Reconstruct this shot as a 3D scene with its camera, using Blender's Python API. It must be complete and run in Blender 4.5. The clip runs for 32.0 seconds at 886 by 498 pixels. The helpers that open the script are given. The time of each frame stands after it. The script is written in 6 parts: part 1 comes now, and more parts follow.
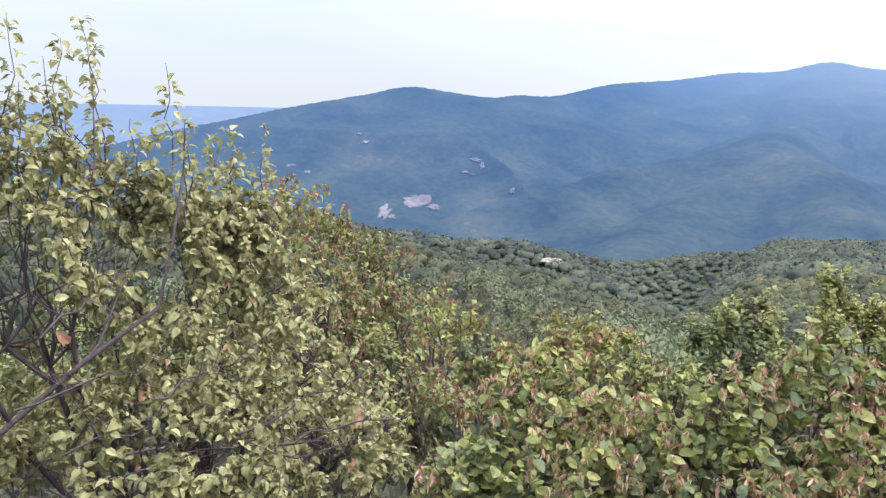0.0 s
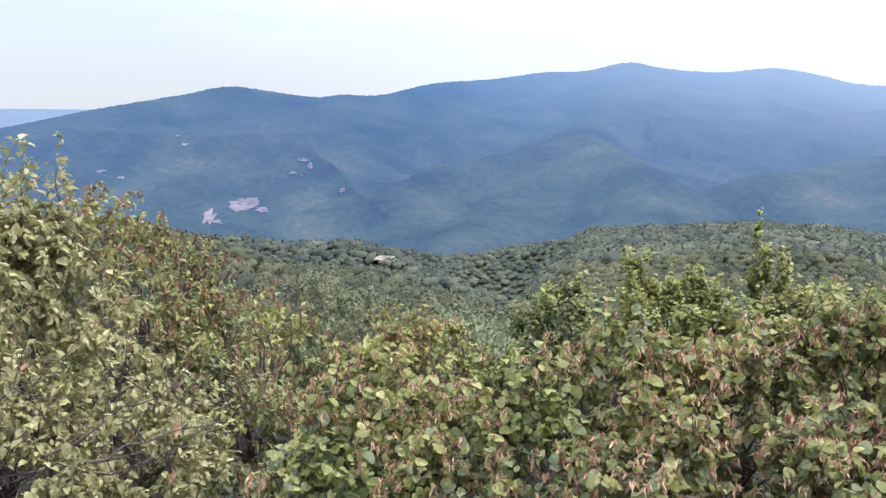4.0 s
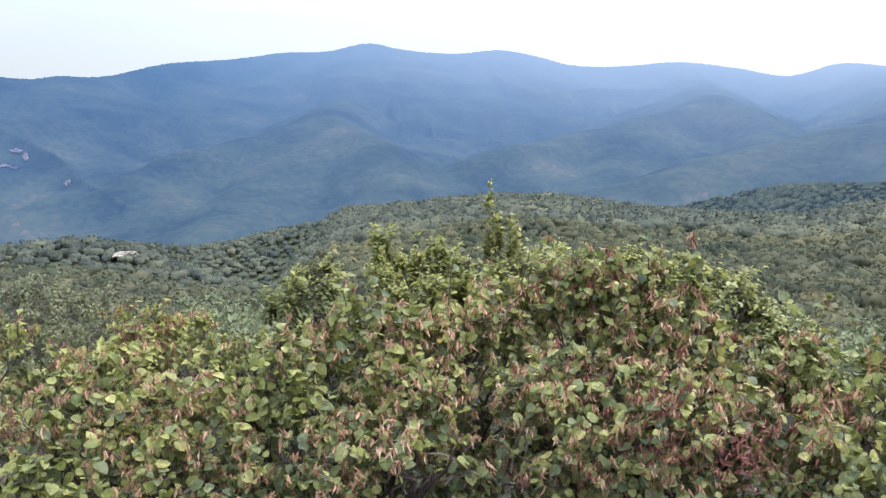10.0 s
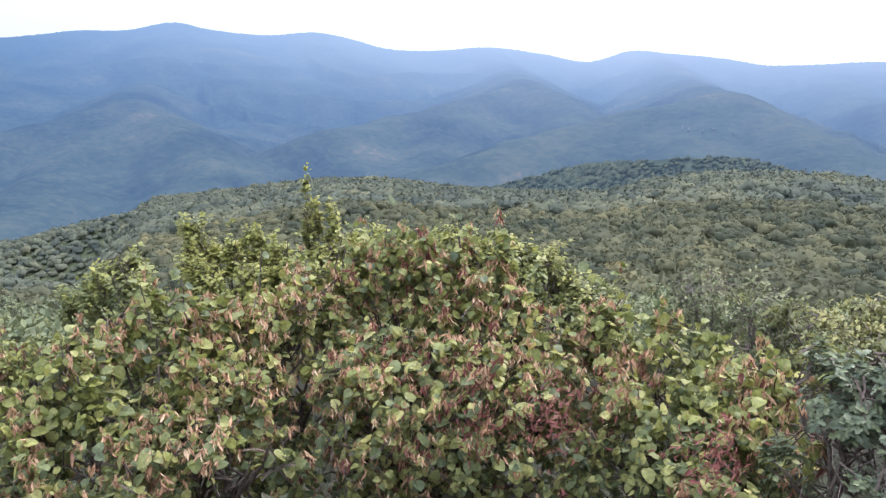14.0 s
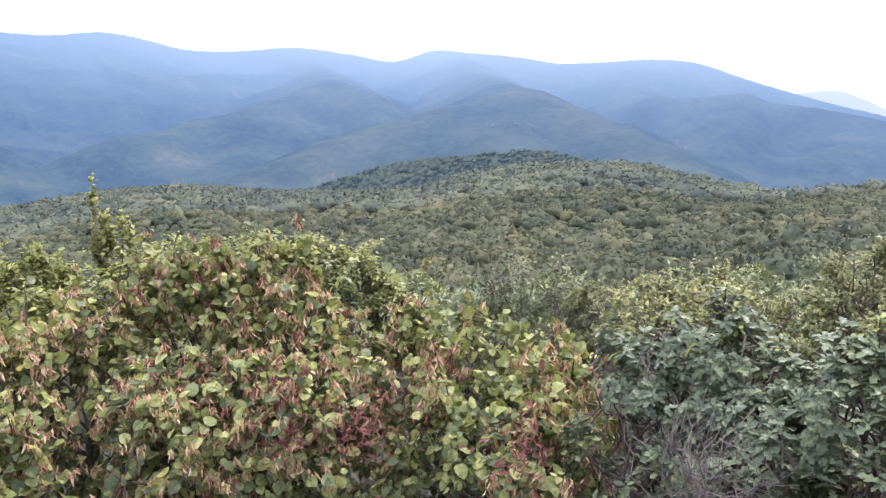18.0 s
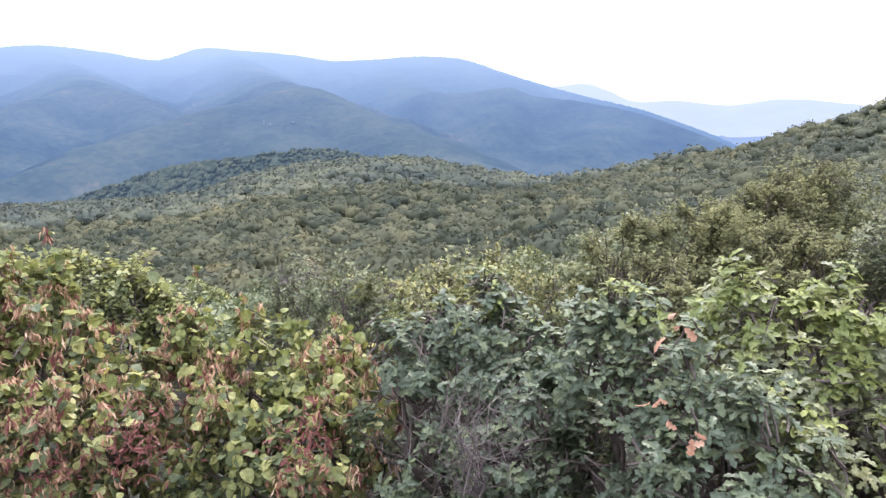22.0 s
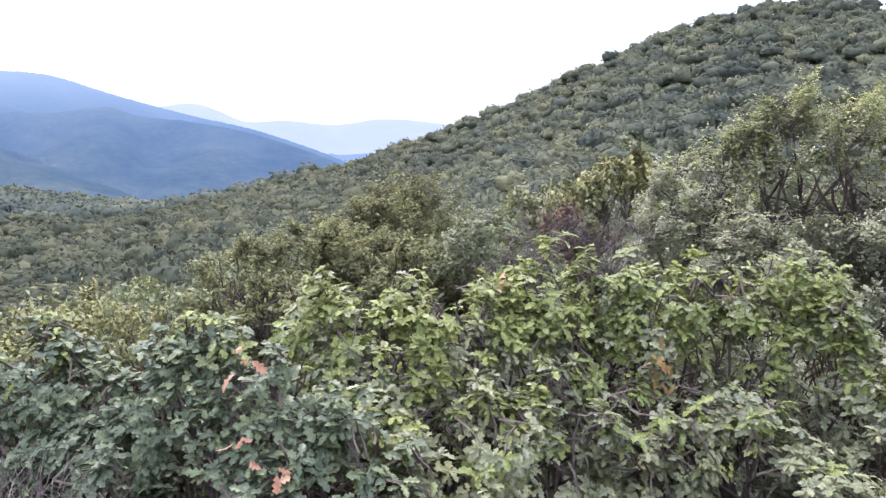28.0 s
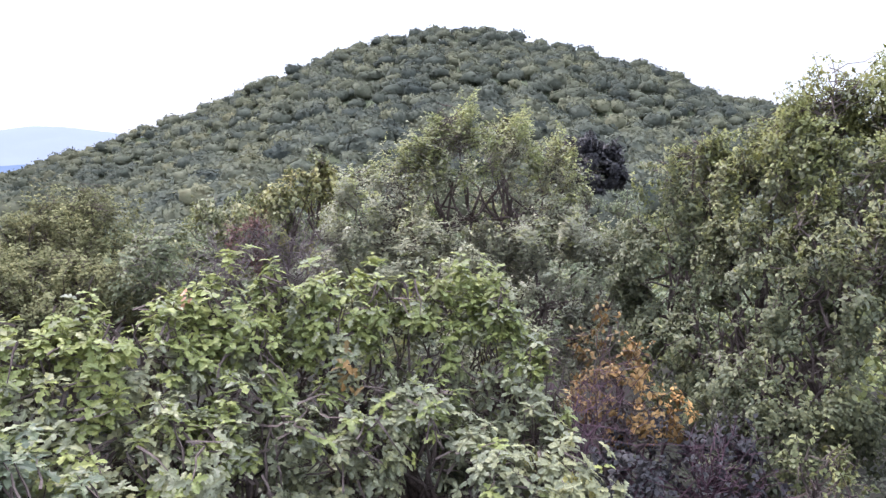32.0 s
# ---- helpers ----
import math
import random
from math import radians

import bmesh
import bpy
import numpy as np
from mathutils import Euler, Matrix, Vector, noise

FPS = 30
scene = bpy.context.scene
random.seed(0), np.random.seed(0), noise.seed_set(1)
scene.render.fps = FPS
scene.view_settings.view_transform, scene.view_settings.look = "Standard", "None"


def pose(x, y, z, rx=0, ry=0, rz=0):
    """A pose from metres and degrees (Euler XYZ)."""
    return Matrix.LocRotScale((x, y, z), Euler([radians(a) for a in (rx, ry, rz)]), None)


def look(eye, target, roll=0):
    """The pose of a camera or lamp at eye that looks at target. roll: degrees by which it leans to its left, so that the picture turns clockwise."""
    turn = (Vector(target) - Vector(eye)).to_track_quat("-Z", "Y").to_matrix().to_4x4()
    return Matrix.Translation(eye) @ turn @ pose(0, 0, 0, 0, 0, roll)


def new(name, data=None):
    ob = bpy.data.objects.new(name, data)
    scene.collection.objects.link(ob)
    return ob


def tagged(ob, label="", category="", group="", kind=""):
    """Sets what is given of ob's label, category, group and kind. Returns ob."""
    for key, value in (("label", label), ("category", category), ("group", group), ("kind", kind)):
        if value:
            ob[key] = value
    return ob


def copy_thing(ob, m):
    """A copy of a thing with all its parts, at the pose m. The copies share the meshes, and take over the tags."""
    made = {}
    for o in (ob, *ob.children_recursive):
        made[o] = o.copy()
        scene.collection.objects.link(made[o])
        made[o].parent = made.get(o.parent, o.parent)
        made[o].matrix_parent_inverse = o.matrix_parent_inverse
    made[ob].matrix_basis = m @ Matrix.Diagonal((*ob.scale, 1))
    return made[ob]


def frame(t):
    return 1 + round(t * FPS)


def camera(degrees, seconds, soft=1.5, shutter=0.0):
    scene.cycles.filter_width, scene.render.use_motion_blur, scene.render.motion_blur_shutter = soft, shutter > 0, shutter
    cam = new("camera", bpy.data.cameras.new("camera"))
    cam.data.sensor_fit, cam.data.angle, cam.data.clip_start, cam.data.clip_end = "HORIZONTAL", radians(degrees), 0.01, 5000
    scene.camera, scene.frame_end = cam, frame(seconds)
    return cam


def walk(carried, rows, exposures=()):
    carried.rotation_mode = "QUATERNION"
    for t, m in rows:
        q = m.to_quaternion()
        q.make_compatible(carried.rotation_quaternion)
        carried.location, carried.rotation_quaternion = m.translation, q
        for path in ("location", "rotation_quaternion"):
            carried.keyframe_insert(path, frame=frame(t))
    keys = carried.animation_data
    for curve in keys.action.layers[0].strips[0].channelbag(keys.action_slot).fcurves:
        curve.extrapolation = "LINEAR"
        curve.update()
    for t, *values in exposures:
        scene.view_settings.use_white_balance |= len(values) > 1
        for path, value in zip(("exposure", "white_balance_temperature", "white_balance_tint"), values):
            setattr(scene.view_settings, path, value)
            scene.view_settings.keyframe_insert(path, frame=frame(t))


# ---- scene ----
# The camera turns on the spot from the left-hand ridge to the wooded hill; azimuth 0 is +y, positive to the right.
cam = camera(61.10, 32.0, soft=1.38)
PATH = [
    (0.0, -0.351, -0.152, -0.019, -63.81, -11.20, 1.45), (0.5, -0.342, -0.145, -0.024, -61.37, -10.50, 2.15),
    (1.0, -0.322, -0.167, -0.012, -61.57, -10.41, 1.55), (1.5, -0.343, -0.133, -0.027, -61.38, -9.59, 1.98),
    (2.0, -0.337, -0.111, -0.026, -60.03, -9.30, 1.60), (2.5, -0.308, -0.127, -0.015, -57.43, -9.39, 1.37),
    (3.0, -0.267, -0.156, -0.012, -56.04, -9.90, 1.42), (3.5, -0.240, -0.168, -0.002, -53.65, -10.17, 1.07),
    (4.0, -0.226, -0.146, 0.001, -50.87, -10.99, 0.97), (4.5, -0.214, -0.150, 0.004, -48.90, -11.34, 1.83),
    (6.5, -0.199, -0.112, -0.011, -41.95, -11.18, 1.71), (7.0, -0.182, -0.116, -0.008, -39.50, -11.51, 1.97),
    (7.5, -0.177, -0.109, -0.013, -37.40, -11.57, 1.97), (8.0, -0.177, -0.094, -0.018, -36.32, -11.70, 1.47),
    (8.5, -0.166, -0.089, -0.016, -35.61, -11.82, 0.61), (9.0, -0.163, -0.083, -0.016, -34.83, -12.34, 1.54),
    (9.5, -0.145, -0.086, -0.011, -33.48, -12.20, 0.60), (10.0, -0.140, -0.079, -0.014, -31.92, -12.14, 0.55),
    (10.5, -0.136, -0.069, -0.016, -30.01, -12.18, 0.49), (11.0, -0.146, -0.044, -0.024, -28.18, -12.20, 0.11),
    (11.5, -0.133, -0.043, -0.023, -26.15, -12.12, 0.49), (12.0, -0.133, -0.023, -0.029, -24.79, -12.73, 0.85),
    (12.5, -0.130, -0.005, -0.029, -23.69, -12.66, 0.22), (13.0, -0.121, 0.006, -0.036, -21.75, -12.94, 0.07),
    (13.5, -0.111, 0.004, -0.036, -19.76, -13.17, 0.58), (15.5, -0.061, 0.106, -0.039, -13.57, -12.90, 1.10),
    (16.0, -0.044, 0.112, -0.046, -11.23, -13.03, 0.90), (16.5, -0.034, 0.116, -0.040, -9.73, -13.05, 0.80),
    (17.0, -0.029, 0.137, -0.045, -7.17, -12.99, 0.87), (17.5, -0.015, 0.146, -0.045, -6.29, -12.96, 0.26),
    (18.0, -0.020, 0.164, -0.046, -4.16, -13.00, 0.30), (18.5, -0.007, 0.197, -0.055, -2.56, -13.07, 0.33),
    (19.0, 0.018, 0.145, -0.043, -1.16, -12.95, 0.14), (19.5, 0.023, 0.199, -0.047, 1.28, -12.84, 0.59),
    (20.0, 0.029, 0.215, -0.051, 3.62, -12.70, 0.72), (20.5, 0.019, 0.191, -0.051, 6.48, -13.07, 0.53),
    (21.0, 0.038, 0.176, -0.055, 8.28, -13.25, 0.53), (21.5, 0.070, 0.121, -0.050, 10.40, -13.53, -0.45),
    (22.0, 0.065, 0.088, -0.044, 12.31, -13.20, -0.34), (22.5, 0.096, 0.093, -0.059, 13.70, -13.07, -0.10),
    (23.0, 0.114, 0.136, -0.072, 16.28, -13.02, 0.00), (23.5, 0.135, 0.139, -0.054, 19.10, -13.02, -0.39),
    (24.0, 0.150, 0.124, -0.058, 20.92, -13.12, -0.41), (24.5, 0.171, 0.116, -0.061, 22.93, -12.96, 0.08),
    (26.5, 0.246, 0.129, -0.063, 32.08, -13.26, -0.43), (27.0, 0.264, 0.136, -0.063, 35.23, -12.95, -0.41),
    (27.5, 0.302, 0.168, -0.068, 38.24, -11.86, -0.06), (28.0, 0.318, 0.182, -0.061, 41.07, -11.66, 0.58),
    (28.5, 0.314, 0.167, -0.051, 44.48, -11.26, -0.02), (29.0, 0.293, 0.146, -0.052, 46.83, -11.62, 0.12),
    (29.5, 0.303, 0.142, -0.056, 50.72, -11.64, 0.98), (30.0, 0.333, 0.148, -0.054, 53.38, -11.68, 1.07),
    (30.5, 0.329, 0.140, -0.053, 56.66, -11.12, 1.43), (31.0, 0.323, 0.133, -0.055, 59.90, -10.43, 1.52),
    (31.5, 0.301, 0.124, -0.053, 62.51, -10.34, 2.06), (32.0, 0.294, 0.121, -0.052, 64.69, -10.12, 2.48),
]
walk(cam, [(t, pose(x, y, z, 90 + p, 0, -a) @ pose(0, 0, 0, 0, 0, r)) for t, x, y, z, a, p, r in PATH],
     exposures=[(0.0, 0.3, 6300, 19), (9.0, 0.22, 6300, 17), (13.5, 0.35, 6340, 19), (15.5, 0.17, 6350, 20), (16.0, 0.30, 6360, 20), (17.0, 0.46, 6370, 21), (18.0, 0.48, 6380, 22), (26.0, 0.47, 6200, 25), (32.0, 0.5, 6050, 28)])

# ---- sky and sun: thin bright overcast with a soft sun ahead ----
SUN_AZ, SUN_EL = 25.0, 52.0
world = bpy.data.worlds.new("sky")
scene.world = world
world.use_nodes = True
wn, wl = world.node_tree.nodes, world.node_tree.links
wn.clear()
w_out, w_bg = wn.new("ShaderNodeOutputWorld"), wn.new("ShaderNodeBackground")
sky = wn.new("ShaderNodeTexSky")
sky.sky_type, sky.sun_disc = "NISHITA", False
sky.sun_elevation, sky.sun_rotation = radians(SUN_EL), radians(SUN_AZ)
sky.dust_density, sky.altitude = 0.3, 600
w_tc, w_map, w_noise = wn.new("ShaderNodeTexCoord"), wn.new("ShaderNodeMapping"), wn.new("ShaderNodeTexNoise")
w_map.inputs["Scale"].default_value = (1.6, 1.6, 13.0)
w_noise.inputs["Scale"].default_value, w_noise.inputs["Detail"].default_value = 1.7, 5.0
w_ramp, w_mix = wn.new("ShaderNodeValToRGB"), wn.new("ShaderNodeMixRGB")
w_ramp.color_ramp.elements[0].position, w_ramp.color_ramp.elements[0].color = 0.36, (0.84, 0.84, 0.84, 1)
w_ramp.color_ramp.elements[1].position, w_ramp.color_ramp.elements[1].color = 0.64, (0.97, 0.97, 0.97, 1)
# the overcast brightens from the horizon to the zenith
w_sep, w_up, w_rise, w_veil = wn.new("ShaderNodeSeparateXYZ"), wn.new("ShaderNodeMath"), wn.new("ShaderNodeMath"), wn.new("ShaderNodeMixRGB")
w_up.operation, w_rise.operation, w_veil.blend_type = "MAXIMUM", "MULTIPLY_ADD", "MULTIPLY"
w_up.inputs[1].default_value = 0.0
w_rise.inputs[1].default_value, w_rise.inputs[2].default_value = 25.0, 7.2
w_veil.inputs["Fac"].default_value = 1.0
w_veil.inputs["Color1"].default_value = (0.875, 1.0, 1.05, 1)
wl.new(w_tc.outputs["Generated"], w_sep.inputs["Vector"])
wl.new(w_sep.outputs["Z"], w_up.inputs[0])
w_pow = wn.new("ShaderNodeMath")
w_pow.operation = "POWER"
w_pow.inputs[1].default_value = 1.35
wl.new(w_up.outputs[0], w_pow.inputs[0])
wl.new(w_pow.outputs[0], w_rise.inputs[0])
# and towards the sun behind it
w_dot, w_glow, w_both = wn.new("ShaderNodeVectorMath"), wn.new("ShaderNodeMapRange"), wn.new("ShaderNodeMath")
w_dot.operation, w_both.operation = "DOT_PRODUCT", "MULTIPLY"
w_dot.inputs[1].default_value = (math.sin(radians(SUN_AZ)) * math.cos(radians(SUN_EL)), math.cos(radians(SUN_AZ)) * math.cos(radians(SUN_EL)), math.sin(radians(SUN_EL)))
w_glow.inputs["From Min"].default_value, w_glow.inputs["From Max"].default_value = 0.0, 0.75
w_glow.inputs["To Min"].default_value, w_glow.inputs["To Max"].default_value = 1.0, 1.5
wl.new(w_tc.outputs["Generated"], w_dot.inputs[0])
wl.new(w_dot.outputs["Value"], w_glow.inputs["Value"])
wl.new(w_rise.outputs[0], w_both.inputs[0])
wl.new(w_glow.outputs["Result"], w_both.inputs[1])
wl.new(w_both.outputs[0], w_veil.inputs["Color2"])
wl.new(w_veil.outputs["Color"], w_mix.inputs["Color2"])
wl.new(w_tc.outputs["Generated"], w_map.inputs["Vector"])
wl.new(w_map.outputs["Vector"], w_noise.inputs["Vector"])
wl.new(w_noise.outputs["Fac"], w_ramp.inputs["Fac"])
wl.new(w_ramp.outputs["Color"], w_mix.inputs["Fac"])
wl.new(sky.outputs["Color"], w_mix.inputs["Color1"])
wl.new(w_mix.outputs["Color"], w_bg.inputs["Color"])
w_bg.inputs["Strength"].default_value = 0.1
wl.new(w_bg.outputs["Background"], w_out.inputs["Surface"])

sun_data = bpy.data.lights.new("sun", "SUN")
sun_data.energy, sun_data.angle, sun_data.color = 3.6, radians(6), (1.0, 0.94, 0.84)
sun = new("sun", sun_data)
sun.matrix_world = look((60 * math.sin(radians(SUN_AZ)), 60 * math.cos(radians(SUN_AZ)), 60 * math.tan(radians(SUN_EL))), (0, 0, 0))


# ---- materials ----
def nodes_of(name):
    m = bpy.data.materials.new(name)
    m.use_nodes = True
    m.node_tree.nodes.clear()
    return m, m.node_tree.nodes, m.node_tree.links


def ramp(n, stops):
    r = n.new("ShaderNodeValToRGB")
    el = r.color_ramp.elements
    while len(el) < len(stops):
        el.new(0.5)
    for e, (p, c) in zip(el, stops):
        e.position, e.color = p, (*c, 1)
    return r


def leaf_material(name, stops, rough=0.5, through_light=0.3, spec=0.35, patch=0.6, patch_scale=0.9, by_tree=False, air=None, veil=0.0, grain=55.0):
    """Leaves: each one its own colour from the stops, drifting in patches over the crown, with veins and light through
    them; air paints haze over them as emission.
    """
    m, n, l = nodes_of(name)
    out, mix, bsdf, tr = n.new("ShaderNodeOutputMaterial"), n.new("ShaderNodeMixShader"), n.new("ShaderNodeBsdfPrincipled"), n.new("ShaderNodeBsdfTranslucent")
    geo, info = n.new("ShaderNodeNewGeometry"), n.new("ShaderNodeObjectInfo")
    add, fr = n.new("ShaderNodeMath"), n.new("ShaderNodeMath")
    add.operation, fr.operation = "ADD", "FRACT"
    l.new(geo.outputs["Random Per Island"], add.inputs[0])
    l.new(info.outputs["Random"], add.inputs[1])
    l.new(add.outputs[0], fr.inputs[0])
    nz = n.new("ShaderNodeTexNoise")
    nz.inputs["Scale"].default_value, nz.inputs["Detail"].default_value = patch_scale, 2.0
    l.new(geo.outputs["Position"], nz.inputs["Vector"])
    mr = n.new("ShaderNodeMapRange")
    mr.inputs["From Min"].default_value, mr.inputs["From Max"].default_value = 0.3, 0.7
    l.new(nz.outputs["Fac"], mr.inputs["Value"])
    if by_tree:
        tint = n.new("ShaderNodeAttribute")
        tint.attribute_name = "tint"
        l.new(tint.outputs["Fac"], mr.inputs["Value"])
        mr.inputs["From Min"].default_value, mr.inputs["From Max"].default_value = 0.0, 1.0
    blend = n.new("ShaderNodeMix")
    blend.data_type = "FLOAT"
    blend.inputs[0].default_value = 1 - patch
    l.new(mr.outputs["Result"], blend.inputs[2])
    l.new(fr.outputs[0], blend.inputs[3])
    rp = ramp(n, stops)
    l.new(blend.outputs[0], rp.inputs["Fac"])
    fine = n.new("ShaderNodeTexNoise")
    fine.inputs["Scale"].default_value = grain
    l.new(geo.outputs["Position"], fine.inputs["Vector"])
    val = n.new("ShaderNodeHueSaturation")
    vm = n.new("ShaderNodeMapRange")
    vm.inputs["From Min"].default_value, vm.inputs["From Max"].default_value = 0.25, 0.75
    vm.inputs["To Min"].default_value, vm.inputs["To Max"].default_value = (0.7, 1.3) if grain > 10 else (0.82, 1.18)
    l.new(fine.outputs["Fac"], vm.inputs["Value"])
    l.new(vm.outputs["Result"], val.inputs["Value"])
    l.new(rp.outputs["Color"], val.inputs["Color"])
    bump = n.new("ShaderNodeBump")
    bump.inputs["Strength"].default_value, bump.inputs["Distance"].default_value = (0.35, 0.01) if grain > 10 else (0.5, 0.4 / grain)
    l.new(fine.outputs["Fac"], bump.inputs["Height"])
    l.new(bump.outputs["Normal"], bsdf.inputs["Normal"])
    l.new(val.outputs["Color"], bsdf.inputs["Base Color"])
    l.new(val.outputs["Color"], tr.inputs["Color"])
    bsdf.inputs["Roughness"].default_value = rough
    bsdf.inputs["Specular IOR Level"].default_value = spec
    mix.inputs["Fac"].default_value = through_light
    l.new(bsdf.outputs["BSDF"], mix.inputs[1])
    l.new(tr.outputs["BSDF"], mix.inputs[2])
    # painted haze: bluish emission laid over the leaves
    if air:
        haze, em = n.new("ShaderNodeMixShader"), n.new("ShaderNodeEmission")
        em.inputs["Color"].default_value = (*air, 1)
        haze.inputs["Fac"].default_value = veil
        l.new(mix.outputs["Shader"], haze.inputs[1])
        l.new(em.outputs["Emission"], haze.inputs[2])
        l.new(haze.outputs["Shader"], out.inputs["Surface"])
    else:
        l.new(mix.outputs["Shader"], out.inputs["Surface"])
    return m


def rough_material(name, stops, scale, rough=0.9, bump_m=0.02, fine=6.0, spec=0.1):
    """Bark, soil or rock: two scales of noise over the given colours, with relief."""
    m, n, l = nodes_of(name)
    out, bsdf = n.new("ShaderNodeOutputMaterial"), n.new("ShaderNodeBsdfPrincipled")
    geo, a, b, mx = n.new("ShaderNodeNewGeometry"), n.new("ShaderNodeTexNoise"), n.new("ShaderNodeTexNoise"), n.new("ShaderNodeMath")
    a.inputs["Scale"].default_value, b.inputs["Scale"].default_value = scale, scale * fine
    a.inputs["Detail"].default_value = b.inputs["Detail"].default_value = 4.0
    l.new(geo.outputs["Position"], a.inputs["Vector"])
    l.new(geo.outputs["Position"], b.inputs["Vector"])
    mx.operation = "MULTIPLY_ADD"
    mx.inputs[1].default_value = 0.5
    hb = n.new("ShaderNodeMath")
    hb.operation = "MULTIPLY"
    hb.inputs[1].default_value = 0.5
    l.new(b.outputs["Fac"], hb.inputs[0])
    l.new(a.outputs["Fac"], mx.inputs[0])
    l.new(hb.outputs[0], mx.inputs[2])
    rp = ramp(n, stops)
    l.new(mx.outputs[0], rp.inputs["Fac"])
    bump = n.new("ShaderNodeBump")
    bump.inputs["Distance"].default_value, bump.inputs["Strength"].default_value = bump_m, 0.8
    l.new(mx.outputs[0], bump.inputs["Height"])
    l.new(bump.outputs["Normal"], bsdf.inputs["Normal"])
    l.new(rp.outputs["Color"], bsdf.inputs["Base Color"])
    bsdf.inputs["Roughness"].default_value = rough
    bsdf.inputs["Specular IOR Level"].default_value = spec
    l.new(bsdf.outputs["BSDF"], out.inputs["Surface"])
    return m


def hazed_material(name, dark, light, air, veil, grain=0.03):
    """Far wooded slopes with the haze of kilometres of bright air painted on: woods under an emission tint for the air
    in between.
    """
    m, n, l = nodes_of(name)
    out, mix, bsdf, em = n.new("ShaderNodeOutputMaterial"), n.new("ShaderNodeMixShader"), n.new("ShaderNodeBsdfDiffuse"), n.new("ShaderNodeEmission")
    geo, a, b = n.new("ShaderNodeNewGeometry"), n.new("ShaderNodeTexNoise"), n.new("ShaderNodeTexNoise")
    a.inputs["Scale"].default_value, a.inputs["Detail"].default_value = 0.005, 4.0
    b.inputs["Scale"].default_value = grain
    l.new(geo.outputs["Position"], a.inputs["Vector"])
    l.new(geo.outputs["Position"], b.inputs["Vector"])
    ad = n.new("ShaderNodeMath")
    ad.operation = "MULTIPLY_ADD"
    ad.inputs[1].default_value = -0.55
    b.inputs["Detail"].default_value = 3.0
    l.new(b.outputs["Fac"], ad.inputs[0])
    l.new(a.outputs["Fac"], ad.inputs[2])
    rp = ramp(n, [(0.06, dark), (0.22, [0.5 * (p + q) for p, q in zip(dark, light)]), (0.38, light)])
    l.new(ad.outputs[0], rp.inputs["Fac"])
    bump = n.new("ShaderNodeBump")
    bump.inputs["Distance"].default_value, bump.inputs["Strength"].default_value = 12.0, 0.6
    l.new(ad.outputs[0], bump.inputs["Height"])
    l.new(bump.outputs["Normal"], bsdf.inputs["Normal"])
    l.new(rp.outputs["Color"], bsdf.inputs["Color"])
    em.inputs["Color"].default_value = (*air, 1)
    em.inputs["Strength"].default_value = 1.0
    # the painted haze thickens towards the crests, and drifts
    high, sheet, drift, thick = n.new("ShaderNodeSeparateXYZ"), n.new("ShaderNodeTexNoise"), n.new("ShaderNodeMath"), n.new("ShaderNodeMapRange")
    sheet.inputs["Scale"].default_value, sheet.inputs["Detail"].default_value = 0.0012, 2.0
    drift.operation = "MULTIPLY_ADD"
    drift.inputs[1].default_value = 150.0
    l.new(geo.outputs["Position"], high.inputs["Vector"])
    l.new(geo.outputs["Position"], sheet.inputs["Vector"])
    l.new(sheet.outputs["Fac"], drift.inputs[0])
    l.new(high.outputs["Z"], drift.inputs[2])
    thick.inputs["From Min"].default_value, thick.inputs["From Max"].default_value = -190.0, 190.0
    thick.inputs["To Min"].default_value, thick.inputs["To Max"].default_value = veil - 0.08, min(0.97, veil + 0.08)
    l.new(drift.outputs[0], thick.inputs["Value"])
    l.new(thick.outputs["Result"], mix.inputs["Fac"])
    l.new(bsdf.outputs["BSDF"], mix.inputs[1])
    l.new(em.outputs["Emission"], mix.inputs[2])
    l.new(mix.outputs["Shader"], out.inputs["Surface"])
    return m


